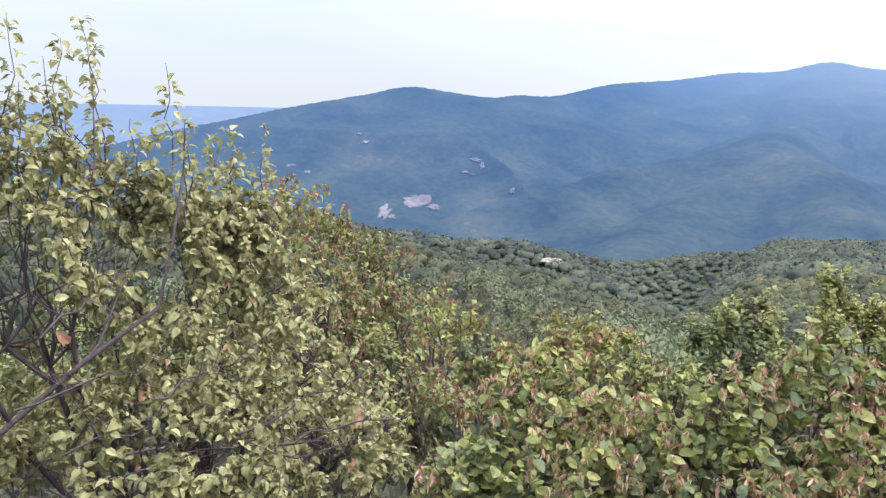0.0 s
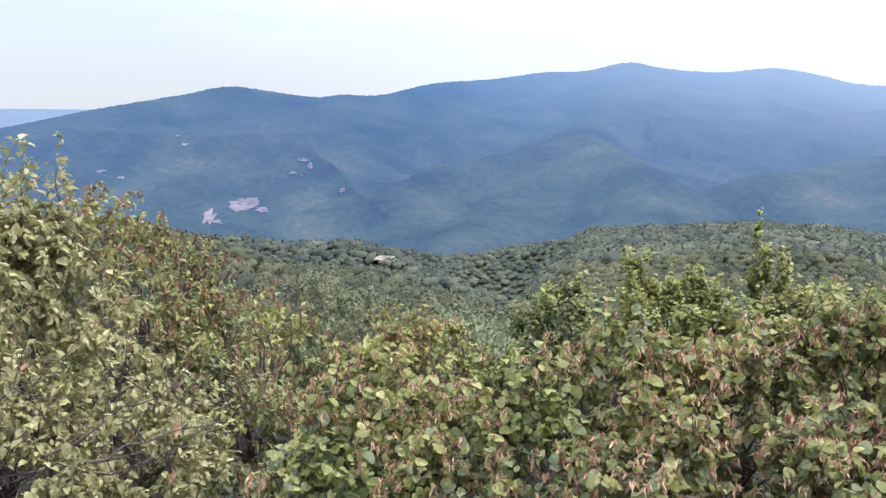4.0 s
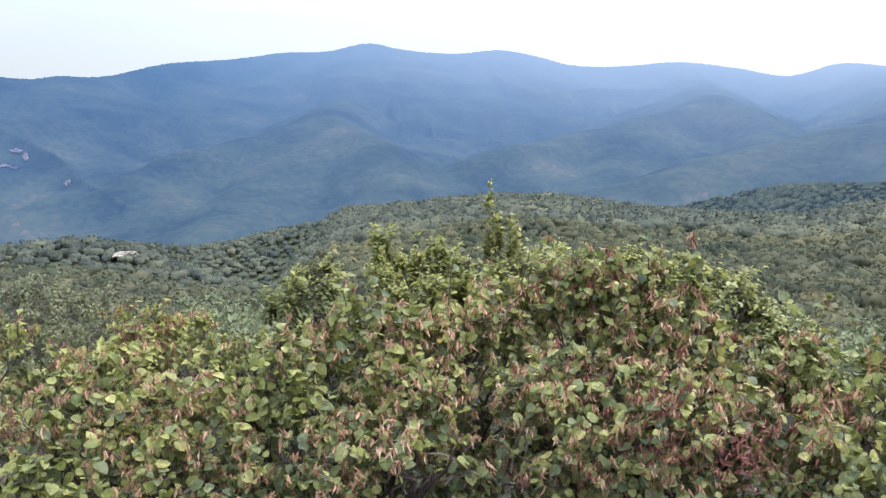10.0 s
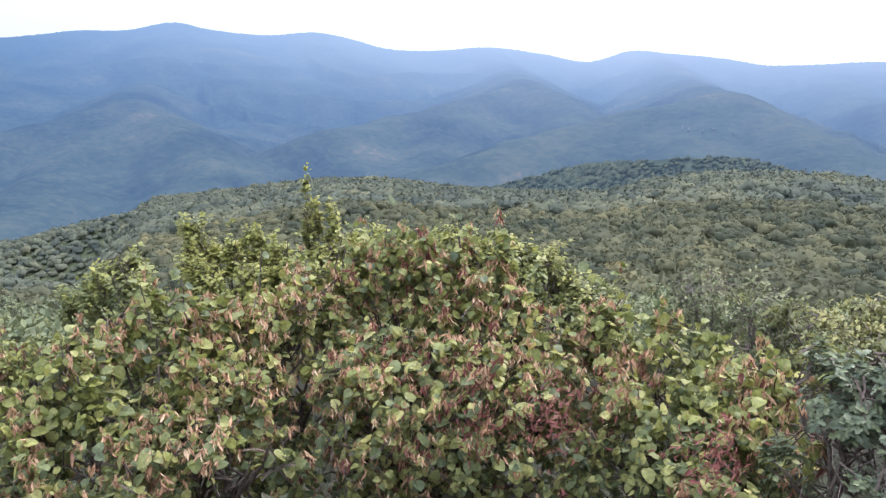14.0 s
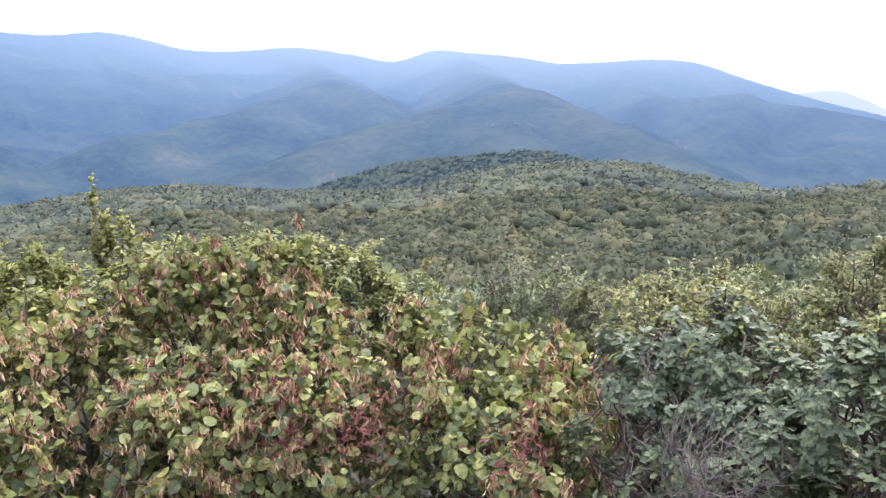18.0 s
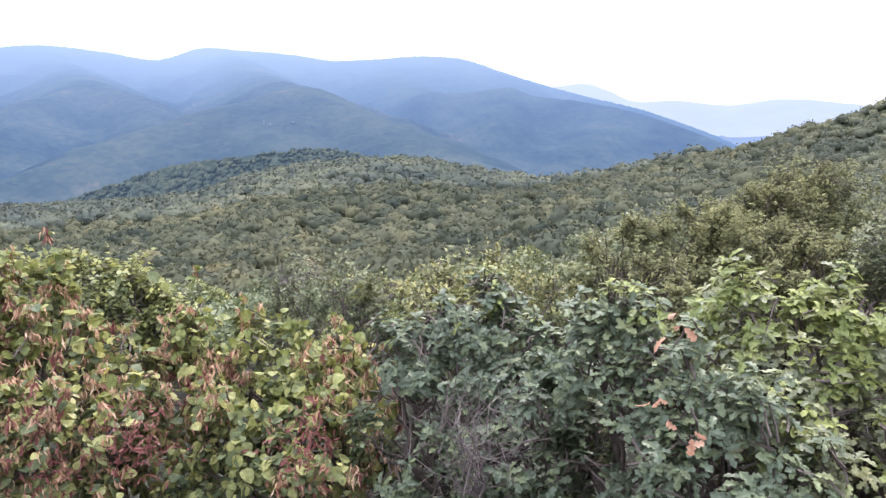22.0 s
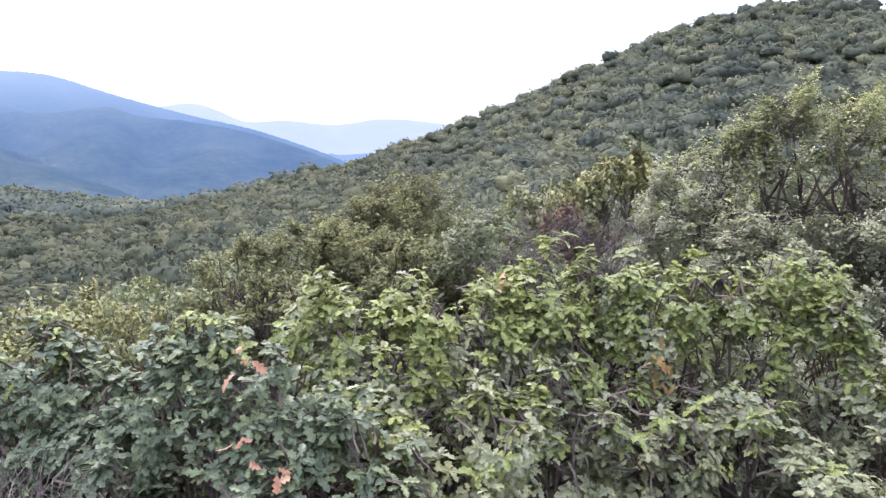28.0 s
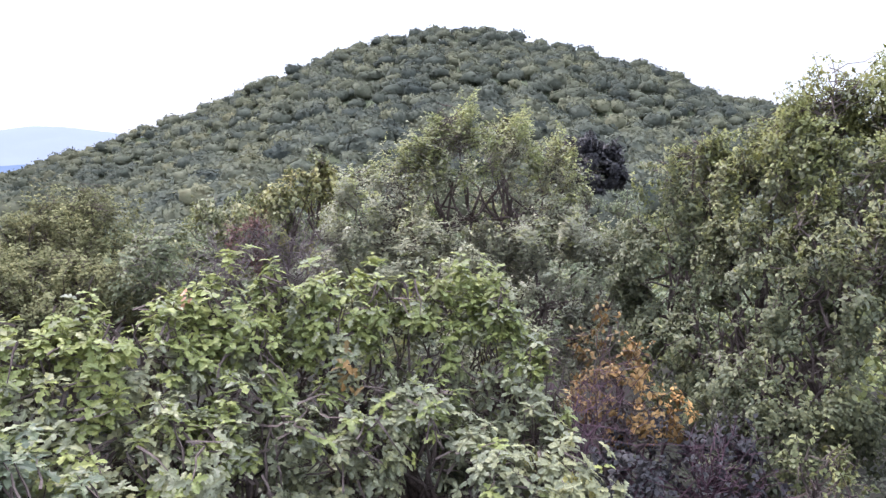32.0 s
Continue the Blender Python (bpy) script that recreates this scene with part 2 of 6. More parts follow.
def hazed_range_material(name, tones):
    """Wooded mountains with bright haze painted on: crowns and patches of woods, and emission for the air that grows
    with distance, upwards and towards the sun.
    """
    m, n, l = nodes_of(name)

    def math_node(kind, a, b):
        q = n.new("ShaderNodeMath")
        q.operation = kind
        for i, v in enumerate((a, b)):
            if isinstance(v, (int, float)):
                q.inputs[i].default_value = v
            else:
                l.new(v, q.inputs[i])
        return q.outputs[0]

    def span(value, lo, hi, to_lo, to_hi):
        q = n.new("ShaderNodeMapRange")
        for i, v in zip((1, 2, 3, 4), (lo, hi, to_lo, to_hi)):
            q.inputs[i].default_value = v
        l.new(value, q.inputs[0])
        return q.outputs[0]

    def noise(scale, detail):
        q = n.new("ShaderNodeTexNoise")
        q.inputs["Scale"].default_value, q.inputs["Detail"].default_value = scale, detail
        l.new(geo.outputs["Position"], q.inputs["Vector"])
        return q.outputs["Fac"]

    geo = n.new("ShaderNodeNewGeometry")
    crowns = n.new("ShaderNodeTexVoronoi")
    crowns.inputs["Scale"].default_value = 0.075
    l.new(geo.outputs["Position"], crowns.inputs["Vector"])
    shade = n.new("ShaderNodeSeparateColor")
    l.new(crowns.outputs["Color"], shade.inputs["Color"])
    patch = noise(0.0045, 5.0)
    tone = math_node("ADD", math_node("MULTIPLY", shade.outputs["Red"], 0.3), math_node("MULTIPLY", span(patch, 0.3, 0.7, 0.0, 1.0), 0.7))
    tone = math_node("SUBTRACT", tone, math_node("MULTIPLY", crowns.outputs["Distance"], 0.02))
    colour = ramp(n, tones)
    l.new(tone, colour.inputs["Fac"])
    bump = n.new("ShaderNodeBump")
    bump.inputs["Distance"].default_value, bump.inputs["Strength"].default_value = 7.0, 1.0
    bump.invert = True
    l.new(crowns.outputs["Distance"], bump.inputs["Height"])
    bump.inputs["Distance"].default_value = 0.9
    bsdf, em, mix, out = n.new("ShaderNodeBsdfDiffuse"), n.new("ShaderNodeEmission"), n.new("ShaderNodeMixShader"), n.new("ShaderNodeOutputMaterial")
    l.new(colour.outputs["Color"], bsdf.inputs["Color"])
    l.new(bump.outputs["Normal"], bsdf.inputs["Normal"])
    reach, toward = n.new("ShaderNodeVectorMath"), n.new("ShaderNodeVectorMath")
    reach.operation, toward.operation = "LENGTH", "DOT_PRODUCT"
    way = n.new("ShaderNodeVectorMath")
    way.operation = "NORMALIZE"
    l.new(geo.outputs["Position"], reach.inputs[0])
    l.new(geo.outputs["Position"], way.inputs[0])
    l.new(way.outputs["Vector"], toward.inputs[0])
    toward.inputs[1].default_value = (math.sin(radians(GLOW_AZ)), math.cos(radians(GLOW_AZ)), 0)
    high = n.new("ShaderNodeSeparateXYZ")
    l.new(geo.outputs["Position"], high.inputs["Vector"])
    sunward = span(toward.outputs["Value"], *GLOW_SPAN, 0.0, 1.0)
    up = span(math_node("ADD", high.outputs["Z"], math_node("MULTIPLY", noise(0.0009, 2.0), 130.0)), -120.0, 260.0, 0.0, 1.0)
    # share of painted haze: how much emission covers the lit woods
    veil = ramp(n, HAZE_SHARE)
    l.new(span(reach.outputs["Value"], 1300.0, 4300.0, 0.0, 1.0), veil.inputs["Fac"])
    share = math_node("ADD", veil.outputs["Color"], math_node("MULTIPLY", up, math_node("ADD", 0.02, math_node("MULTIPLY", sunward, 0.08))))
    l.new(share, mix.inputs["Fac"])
    air = ramp(n, HAZE_TINT)
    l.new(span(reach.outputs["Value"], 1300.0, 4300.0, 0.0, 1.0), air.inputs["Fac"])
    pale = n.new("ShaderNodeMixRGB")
    pale.inputs["Color2"].default_value = (*HAZE_GLOW, 1)
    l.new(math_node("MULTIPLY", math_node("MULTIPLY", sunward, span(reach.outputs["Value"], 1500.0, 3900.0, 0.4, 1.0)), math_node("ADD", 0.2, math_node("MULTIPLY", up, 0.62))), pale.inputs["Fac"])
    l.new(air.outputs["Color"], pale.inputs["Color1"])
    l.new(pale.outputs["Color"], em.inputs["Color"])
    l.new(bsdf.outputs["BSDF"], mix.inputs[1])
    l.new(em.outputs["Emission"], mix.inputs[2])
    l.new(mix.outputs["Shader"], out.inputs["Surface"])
    return m


# tones of woods and rock, and the haze painted over them as emission
RANGE_TONES = [(0.1, (0.018, 0.029, 0.027)), (0.5, (0.04, 0.055, 0.043)), (0.85, (0.068, 0.078, 0.055)), (1.0, (0.12, 0.10, 0.072))]
ROCK_TONES = [(0.1, (0.10, 0.08, 0.08)), (0.5, (0.22, 0.175, 0.165)), (0.9, (0.42, 0.34, 0.32))]
CLIFF_TONES = [(0.1, (0.05, 0.055, 0.05)), (0.9, (0.15, 0.145, 0.135))]
GLOW_AZ, GLOW_SPAN, HAZE_GLOW = 8.0, (0.5, 0.97), (0.52, 0.69, 0.92)
HAZE_SHARE = [(0.0, (0.40,) * 3), (0.3, (0.52,) * 3), (0.55, (0.64,) * 3), (1.0, (0.83,) * 3)]
HAZE_TINT = [(0.0, (0.085, 0.175, 0.38)), (0.4, (0.10, 0.212, 0.45)), (0.65, (0.107, 0.235, 0.475)), (1.0, (0.155, 0.32, 0.59))]


M_linden = leaf_material("linden_leaf", [(0.0, (0.077, 0.105, 0.065)), (0.4, (0.173, 0.198, 0.092)), (0.7, (0.304, 0.308, 0.118)), (0.93, (0.443, 0.415, 0.168)), (0.975, (0.597, 0.560, 0.357)), (1.0, (0.680, 0.500, 0.179))], patch=0.2, through_light=0.5)
M_bract = leaf_material("dry_bract", [(0.0, (0.17, 0.09, 0.062)), (0.35, (0.35, 0.20, 0.135)), (0.75, (0.57, 0.36, 0.24)), (1.0, (0.76, 0.60, 0.46))], rough=0.75, spec=0.15, patch=0.3)
M_bract_red = leaf_material("red_bract", [(0.0, (0.111, 0.036, 0.038)), (0.6, (0.221, 0.081, 0.076)), (1.0, (0.323, 0.162, 0.136))], rough=0.75, spec=0.15)
M_pear = leaf_material("pear_leaf", [(0.0, (0.123, 0.120, 0.059)), (0.35, (0.230, 0.220, 0.100)), (0.75, (0.336, 0.316, 0.144)), (1.0, (0.476, 0.432, 0.252))], rough=0.5, patch=0.2, through_light=0.38)
M_oak = leaf_material("oak_leaf", [(0.0, (0.13, 0.143, 0.098)), (0.4, (0.195, 0.208, 0.128)), (0.75, (0.26, 0.266, 0.147)), (1.0, (0.335, 0.322, 0.147))], rough=0.45, spec=0.35, patch=0.35, through_light=0.4)
M_oak_dark = leaf_material("glaucous_oak_leaf", [(0.0, (0.062, 0.083, 0.056)), (0.45, (0.108, 0.134, 0.083)), (0.8, (0.165, 0.19, 0.10)), (1.0, (0.275, 0.285, 0.13))], rough=0.45, spec=0.35, patch=0.35, through_light=0.35)
M_oak_young = leaf_material("young_oak_leaf", [(0.0, (0.135, 0.165, 0.062)), (0.5, (0.205, 0.235, 0.077)), (1.0, (0.295, 0.308, 0.098))], rough=0.5, spec=0.3, patch=0.3, through_light=0.4)
M_linden_young = leaf_material("young_linden_leaf", [(0.0, (0.10, 0.122, 0.04)), (0.5, (0.18, 0.198, 0.058)), (0.95, (0.29, 0.28, 0.085)), (1.0, (0.50, 0.36, 0.10))], rough=0.5, patch=0.25, through_light=0.38)
M_horn_young = leaf_material("young_hornbeam_leaf", [(0.0, (0.15, 0.168, 0.052)), (0.5, (0.25, 0.26, 0.078)), (1.0, (0.36, 0.34, 0.11))], rough=0.5, patch=0.3, through_light=0.4)
M_dry = leaf_material("dry_leaf", [(0.0, (0.28, 0.13, 0.08)), (0.5, (0.46, 0.25, 0.17)), (1.0, (0.62, 0.42, 0.30))], rough=0.7, spec=0.15)
M_orange = leaf_material("orange_leaf", [(0.0, (0.10, 0.08, 0.035)), (0.4, (0.26, 0.16, 0.06)), (1.0, (0.50, 0.29, 0.10))], rough=0.6)
M_rust = leaf_material("rusty_leaf", [(0.0, (0.06, 0.035, 0.03)), (0.6, (0.14, 0.07, 0.055)), (1.0, (0.26, 0.14, 0.10))], rough=0.7)
M_yellow = leaf_material("yellowing_leaf", [(0.0, (0.072, 0.090, 0.041)), (0.5, (0.162, 0.171, 0.068)), (1.0, (0.297, 0.261, 0.081))], rough=0.55)
M_horn = leaf_material("hornbeam_leaf", [(0.0, (0.06, 0.075, 0.03)), (0.4, (0.135, 0.155, 0.055)), (0.75, (0.245, 0.25, 0.085)), (1.0, (0.36, 0.34, 0.12))], patch=0.4)
M_scrub = leaf_material("scrub_leaf", [(0.0, (0.07, 0.085, 0.045)), (0.5, (0.13, 0.15, 0.075)), (1.0, (0.22, 0.22, 0.115))], rough=0.6, patch=0.4)
M_tree = leaf_material("grey_green_leaf", [(0.0, (0.196, 0.203, 0.149)), (0.45, (0.278, 0.282, 0.196)), (0.85, (0.371, 0.360, 0.221)), (1.0, (0.453, 0.410, 0.227))], patch=0.45, patch_scale=0.6, through_light=0.4)
M_slope_leaf = leaf_material("slope_leaf", [(0.0, (0.08, 0.10, 0.06)), (0.45, (0.13, 0.155, 0.085)), (0.85, (0.19, 0.21, 0.105)), (1.0, (0.27, 0.26, 0.12))], patch=0.5, patch_scale=0.6)
M_ash = leaf_material("ash_leaf", [(0.0, (0.083, 0.095, 0.062)), (0.4, (0.135, 0.149, 0.083)), (0.8, (0.198, 0.204, 0.098)), (1.0, (0.281, 0.266, 0.115))], patch=0.45, patch_scale=0.7, through_light=0.4)
M_ash_young = leaf_material("young_ash_leaf", [(0.0, (0.13, 0.15, 0.06)), (0.5, (0.20, 0.215, 0.075)), (1.0, (0.30, 0.29, 0.10))], patch=0.4, through_light=0.4)
M_tree_young = leaf_material("young_tree_leaf", [(0.0, (0.17, 0.20, 0.09)), (0.5, (0.26, 0.28, 0.11)), (1.0, (0.36, 0.34, 0.135))], patch=0.4, through_light=0.4)
M_thicket = leaf_material("thicket_leaf", [(0.0, (0.09, 0.095, 0.052)), (0.4, (0.155, 0.158, 0.078)), (0.8, (0.225, 0.222, 0.105)), (1.0, (0.31, 0.29, 0.135))], rough=0.8, spec=0.1, patch=0.45)
M_wood = leaf_material("woodland_leaf", [(0.0, (0.036, 0.046, 0.039)), (0.35, (0.070, 0.077, 0.054)), (0.75, (0.114, 0.114, 0.071)), (1.0, (0.175, 0.152, 0.086))], rough=0.85, spec=0.05, patch=0.9, by_tree=True, grain=1.4)
M_hill = leaf_material("hill_leaf", [(0.0, (0.053, 0.063, 0.056)), (0.4, (0.098, 0.108, 0.082)), (0.8, (0.152, 0.154, 0.098)), (1.0, (0.205, 0.185, 0.105))], rough=0.85, spec=0.05, patch=0.9, by_tree=True, grain=1.6)
# purple of the hill bush, darkened further for shade under the ash
M_purple_shade = leaf_material("purple_shade_leaf", [(0.0, (0.021, 0.021, 0.025)), (0.6, (0.042, 0.040, 0.044)), (1.0, (0.070, 0.065, 0.058))], rough=0.6)
# undergrowth green taken darker, with the shade below the shrubs in it
M_low = leaf_material("shaded_undergrowth_leaf", [(0.0, (0.030, 0.035, 0.027)), (0.6, (0.064, 0.068, 0.046)), (1.0, (0.108, 0.094, 0.070))], rough=0.7, spec=0.15)
M_bark = rough_material("bark", [(0.3, (0.045, 0.034, 0.032)), (0.7, (0.15, 0.118, 0.105))], 18.0, bump_m=0.01)
M_twig = rough_material("grey_twig", [(0.3, (0.07, 0.055, 0.055)), (0.7, (0.19, 0.155, 0.15))], 20.0, bump_m=0.004)
M_twig_red = rough_material("purplish_twig", [(0.3, (0.025, 0.014, 0.02)), (0.7, (0.09, 0.052, 0.064))], 20.0, bump_m=0.004)
# humus darker than real soil: shade under the shrubs is in the colour
M_ground = rough_material("shaded_woodland_floor", [(0.25, (0.008, 0.008, 0.006)), (0.5, (0.015, 0.014, 0.010)), (0.75, (0.032, 0.027, 0.020))], 0.35, bump_m=0.15, fine=12.0)
M_brush = rough_material("slope_brush", [(0.25, (0.035, 0.043, 0.03)), (0.5, (0.065, 0.076, 0.048)), (0.75, (0.10, 0.108, 0.065))], 0.25, bump_m=0.4, fine=8.0, spec=0.0)
M_pear_bark = rough_material("dark_pear_bark", [(0.3, (0.035, 0.026, 0.03)), (0.7, (0.12, 0.092, 0.098))], 30.0, bump_m=0.004)
M_rock = rough_material("pale_rock", [(0.3, (0.16, 0.135, 0.12)), (0.7, (0.36, 0.31, 0.28))], 0.05, bump_m=2.0)


# ---- building helpers ----
def place(az, el, r, eye=(0, 0, 0)):
    """The point at horizontal distance r from the eye, in the direction az, el (degrees)."""
    a = radians(az)
    return np.array((r * math.sin(a), r * math.cos(a), r * math.tan(radians(el)))) + eye


def lattice(i, j, seed):
    v = np.sin(i * 127.1 + j * 311.7 + seed * 74.7) * 43758.5453
    return v - np.floor(v)


def fbm(x, y, seed=0, octaves=4):
    """Value noise over two numbers, from -1 to 1."""
    total, amp, norm = 0.0, 1.0, 0.0
    for o in range(octaves):
        xi, yi = np.floor(x), np.floor(y)
        u, v = x - xi, y - yi
        u, v = u * u * (3 - 2 * u), v * v * (3 - 2 * v)
        a, b = lattice(xi, yi, seed + o), lattice(xi + 1, yi, seed + o)
        c, d = lattice(xi, yi + 1, seed + o), lattice(xi + 1, yi + 1, seed + o)
        total = total + amp * (2 * (a + (b - a) * u + (c - a) * v + (a - b - c + d) * u * v) - 1)
        norm, amp, x, y = norm + amp, amp * 0.5, x * 2.03, y * 2.03
    return total / norm


def smooth(x, xs, ys):
    """Interpolation with eased steps."""
    xs, ys = np.asarray(xs, float), np.asarray(ys, float)
    k = np.clip(np.searchsorted(xs, x) - 1, 0, len(xs) - 2)
    m = np.gradient(ys, xs)
    h = xs[k + 1] - xs[k]
    t = np.clip((x - xs[k]) / h, 0, 1)
    return ((2 * t**3 - 3 * t**2 + 1) * ys[k] + (t**3 - 2 * t**2 + t) * h * m[k] + (-2 * t**3 + 3 * t**2) * ys[k + 1] + (t**3 - t**2) * h * m[k + 1])


class Bag:
    """Triangles on their way into one mesh."""

    def __init__(self):
        self.v, self.t, self.n = [], [], 0

    def add(self, v, t):
        self.v.append(np.asarray(v, float).reshape(-1, 3))
        self.t.append(np.asarray(t, int).reshape(-1, 3) + self.n)
        self.n += len(self.v[-1])

    def mesh(self, name, material, origin=(0, 0, 0), smooth_faces=False):
        v = np.concatenate(self.v) - np.asarray(origin, float)
        t = np.concatenate(self.t)
        me = bpy.data.meshes.new(name)
        me.vertices.add(len(v))
        me.vertices.foreach_set("co", v.astype(np.float32).ravel())
        me.loops.add(3 * len(t))
        me.loops.foreach_set("vertex_index", t.astype(np.int32).ravel())
        me.polygons.add(len(t))
        me.polygons.foreach_set("loop_start", np.arange(0, 3 * len(t), 3, dtype=np.int32))
        me.polygons.foreach_set("use_smooth", np.full(len(t), smooth_faces))
        me.update(calc_edges=True)
        me.materials.append(material)
        return me


def part(name, bag, material, parent, label="", kind="", smooth_faces=False):
    ob = new(name, bag.mesh(name, material, parent.location, smooth_faces))
    ob.parent = parent
    return tagged(ob, label, kind=kind)


def unit(v):
    return v / np.maximum(np.linalg.norm(v, axis=-1, keepdims=True), 1e-9)


def tube(bag, pts, radii, sides=5):
    pts = np.asarray(pts, float)
    d = unit(np.gradient(pts, axis=0))
    ref = np.where(np.abs(d[:, 2:3]) > 0.9, np.array((1.0, 0, 0)), np.array((0, 0, 1.0)))
    a = unit(np.cross(d, ref))
    b = np.cross(d, a)
    ang = np.arange(sides) * 2 * np.pi / sides
    ring = pts[:, None] + np.asarray(radii)[:, None, None] * (np.cos(ang)[None, :, None] * a[:, None] + np.sin(ang)[None, :, None] * b[:, None])
    tris = []
    for i in range(len(pts) - 1):
        for j in range(sides):
            p, q = i * sides + j, i * sides + (j + 1) % sides
            tris += [(p, q, q + sides), (p, q + sides, p + sides)]
    bag.add(ring.reshape(-1, 3), tris)


def bent(a, b, rng, wobble=0.12, n=5):
    """A crooked line from a to b that first climbs."""
    t = np.linspace(0, 1, n)[:, None]
    size = np.linalg.norm(np.subtract(b, a))
    line = np.asarray(a) * (1 - t) + np.asarray(b) * t
    line[1:-1] += rng.normal(0, wobble * size, (n - 2, 3)) * 0.5
    return line


def leaf_shape(outline, fold=0.15, droop=0.25, wave=0.0):
    """A leaf along +y with its upper side to +z: half outlines either side of a midrib."""
    o = np.array(outline, float)
    k = len(o)
    mid = np.stack([np.zeros(k), o[:, 1]], 1)
    v = []
    for x, y in mid:
        v.append((0, y, -droop * y * y))
    for s in (1, -1):
        for i, (x, y) in enumerate(o):
            v.append((s * x, y, -droop * y * y + fold * x + wave * (1 if i % 2 else -1)))
    t = []
    for i in range(k - 1):
        r0, l0 = k + i, 2 * k + i
        t += [(i, r0, r0 + 1), (i, r0 + 1, i + 1), (i, l0 + 1, l0), (i, i + 1, l0 + 1)]
    return np.array(v), np.array(t)


LINDEN = leaf_shape([(0.22, -0.05), (0.46, 0.16), (0.49, 0.48), (0.30, 0.82), (0.03, 1.02)], 0.18, 0.3)
PEAR = leaf_shape([(0.10, 0.0), (0.37, 0.34), (0.28, 0.75), (0.04, 1.0)], 0.4, 0.55)
OAK = leaf_shape([(0.02, 0.0), (0.20, 0.24), (0.09, 0.36), (0.30, 0.54), (0.14, 0.68), (0.27, 0.84), (0.04, 1.02)], 0.3, 0.45)
SMALL = leaf_shape([(0.02, 0.0), (0.3, 0.45), (0.02, 1.0)], 0.25, 0.35)
TINY = (np.array([(0, 0, 0), (0.34, 0.5, 0.05), (0, 1, -0.2), (-0.34, 0.5, 0.05)]), np.array([(0, 1, 2), (0, 2, 3)]))
MIDLEAF = (np.array([(0, 0, 0), (0.3, 0.45, 0.08), (0, 1, -0.3), (-0.3, 0.45, 0.08), (0, 0.5, -0.06)]), np.array([(0, 1, 4), (1, 2, 4), (2, 3, 4), (3, 0, 4)]))
BRACT = leaf_shape([(0.03, 0.0), (0.15, 0.4), (0.02, 1.0)], 0.5, 0.3)


def frames_of(d, up, size):
    """Turning and scaling matrices of leaves that point along d with their upper side to up."""
    y = unit(d)
    x = unit(np.cross(y, up))
    z = np.cross(x, y)
    return np.stack([x, y, z], 2) * np.asarray(size).reshape(-1, 1, 1)


def strew(bag, shape, pos, mats):
    v, t = shape
    n = len(pos)
    if not n:
        return
    vv = np.einsum("nij,kj->nki", mats, v) + pos[:, None]
    bag.add(vv.reshape(-1, 3), (t[None] + (np.arange(n) * len(v))[:, None, None]).reshape(-1, 3))


# ---- the lie of the land ----
CREST = [(-180, -9, 420), (-100, -8.2, 300), (-78, -8.2, 280), (-72.6, -8.9, 270), (-70.2, -9.5, 265), (-67, -10.6, 255), (-63.7, -11.8, 245), (-58.5, -12.5, 235), (-53, -13.8, 220),
         (-49, -14.8, 210), (-45.8, -15.6, 240), (-43, -12.5, 480), (-40.5, -9.7, 700), (-37, -9.0, 720), (-31, -8.1, 710), (-26, -7.6, 690), (-24, -7.55, 680), (-20.4, -7.95, 660), (-15, -8.3, 640),
         (-6, -8.05, 640), (-2.3, -6.95, 640), (1.4, -6.38, 640), (5, -6.0, 620), (10, -5.95, 580), (13.6, -6.6, 520), (19.5, -7.2, 450), (24, -6.8, 400)]
CREST_RIGHT = [(29, -6.2, 350), (34.7, -5.0, 310), (37.3, -3.8, 290), (41, -2.4, 270), (45, -0.5, 255), (49, 1.1, 245), (52.5, 2.9, 240), (56, 4.3, 235),
               (60, 5.7, 232), (65.5, 6.65, 230), (70, 6.3, 230), (73.5, 5.85, 230), (77, 4.95, 230), (80.3, 4.2, 230), (83, 2.9, 230), (88, 1.7, 230), (96, 0.3, 240), (110, -5, 260), (180, -9, 420)]
CREST_AZ, CREST_EL, CREST_R = np.array(CREST + CREST_RIGHT, float).T
MID_AZ = [-180, -95, -72, -67, -54, -46, -30, -10, 5, 15, 30, 40, 50, 65, 80, 90, 110, 180]
MID_EL = [-9, -9.3, -9.6, -12.2, -13.6, -15, -13.6, -12.4, -11.8, -11.2, -8.8, -6.4, -2.6, 1.8, 0.2, -2.0, -7, -9]
# spurs that cross the western valley one behind the other: azimuth, elevation of the crest, distance
VALLEY_SPURS = [np.array([(-84, -8.8, 520), (-72, -9.2, 520), (-65.8, -9.75, 520), (-62.3, -10.3, 515), (-57, -10.42, 510), (-54.7, -11.1, 500), (-51.8, -12.4, 480), (-48.9, -13.5, 455), (-45.7, -14.6, 420), (-42, -16.5, 380)]),
                np.array([(-58, -15.5, 640), (-54, -13.6, 690), (-51.7, -12.5, 720), (-49.5, -11.8, 740), (-47.8, -11.25, 745), (-45, -10.6, 745), (-43, -9.95, 740), (-40.5, -9.6, 730), (-38, -9.6, 720)]),
                np.array([(-68, -11.6, 800), (-62, -11.0, 810), (-57, -10.9, 820), (-54, -11.05, 830), (-51, -11.35, 840), (-48, -11.0, 845), (-44, -10.3, 850), (-40, -9.9, 855), (-36, -9.9, 860)])]
CANOPY = 4.0
CREST_CANOPY = 7.6
HILL_CANOPY = 2.0


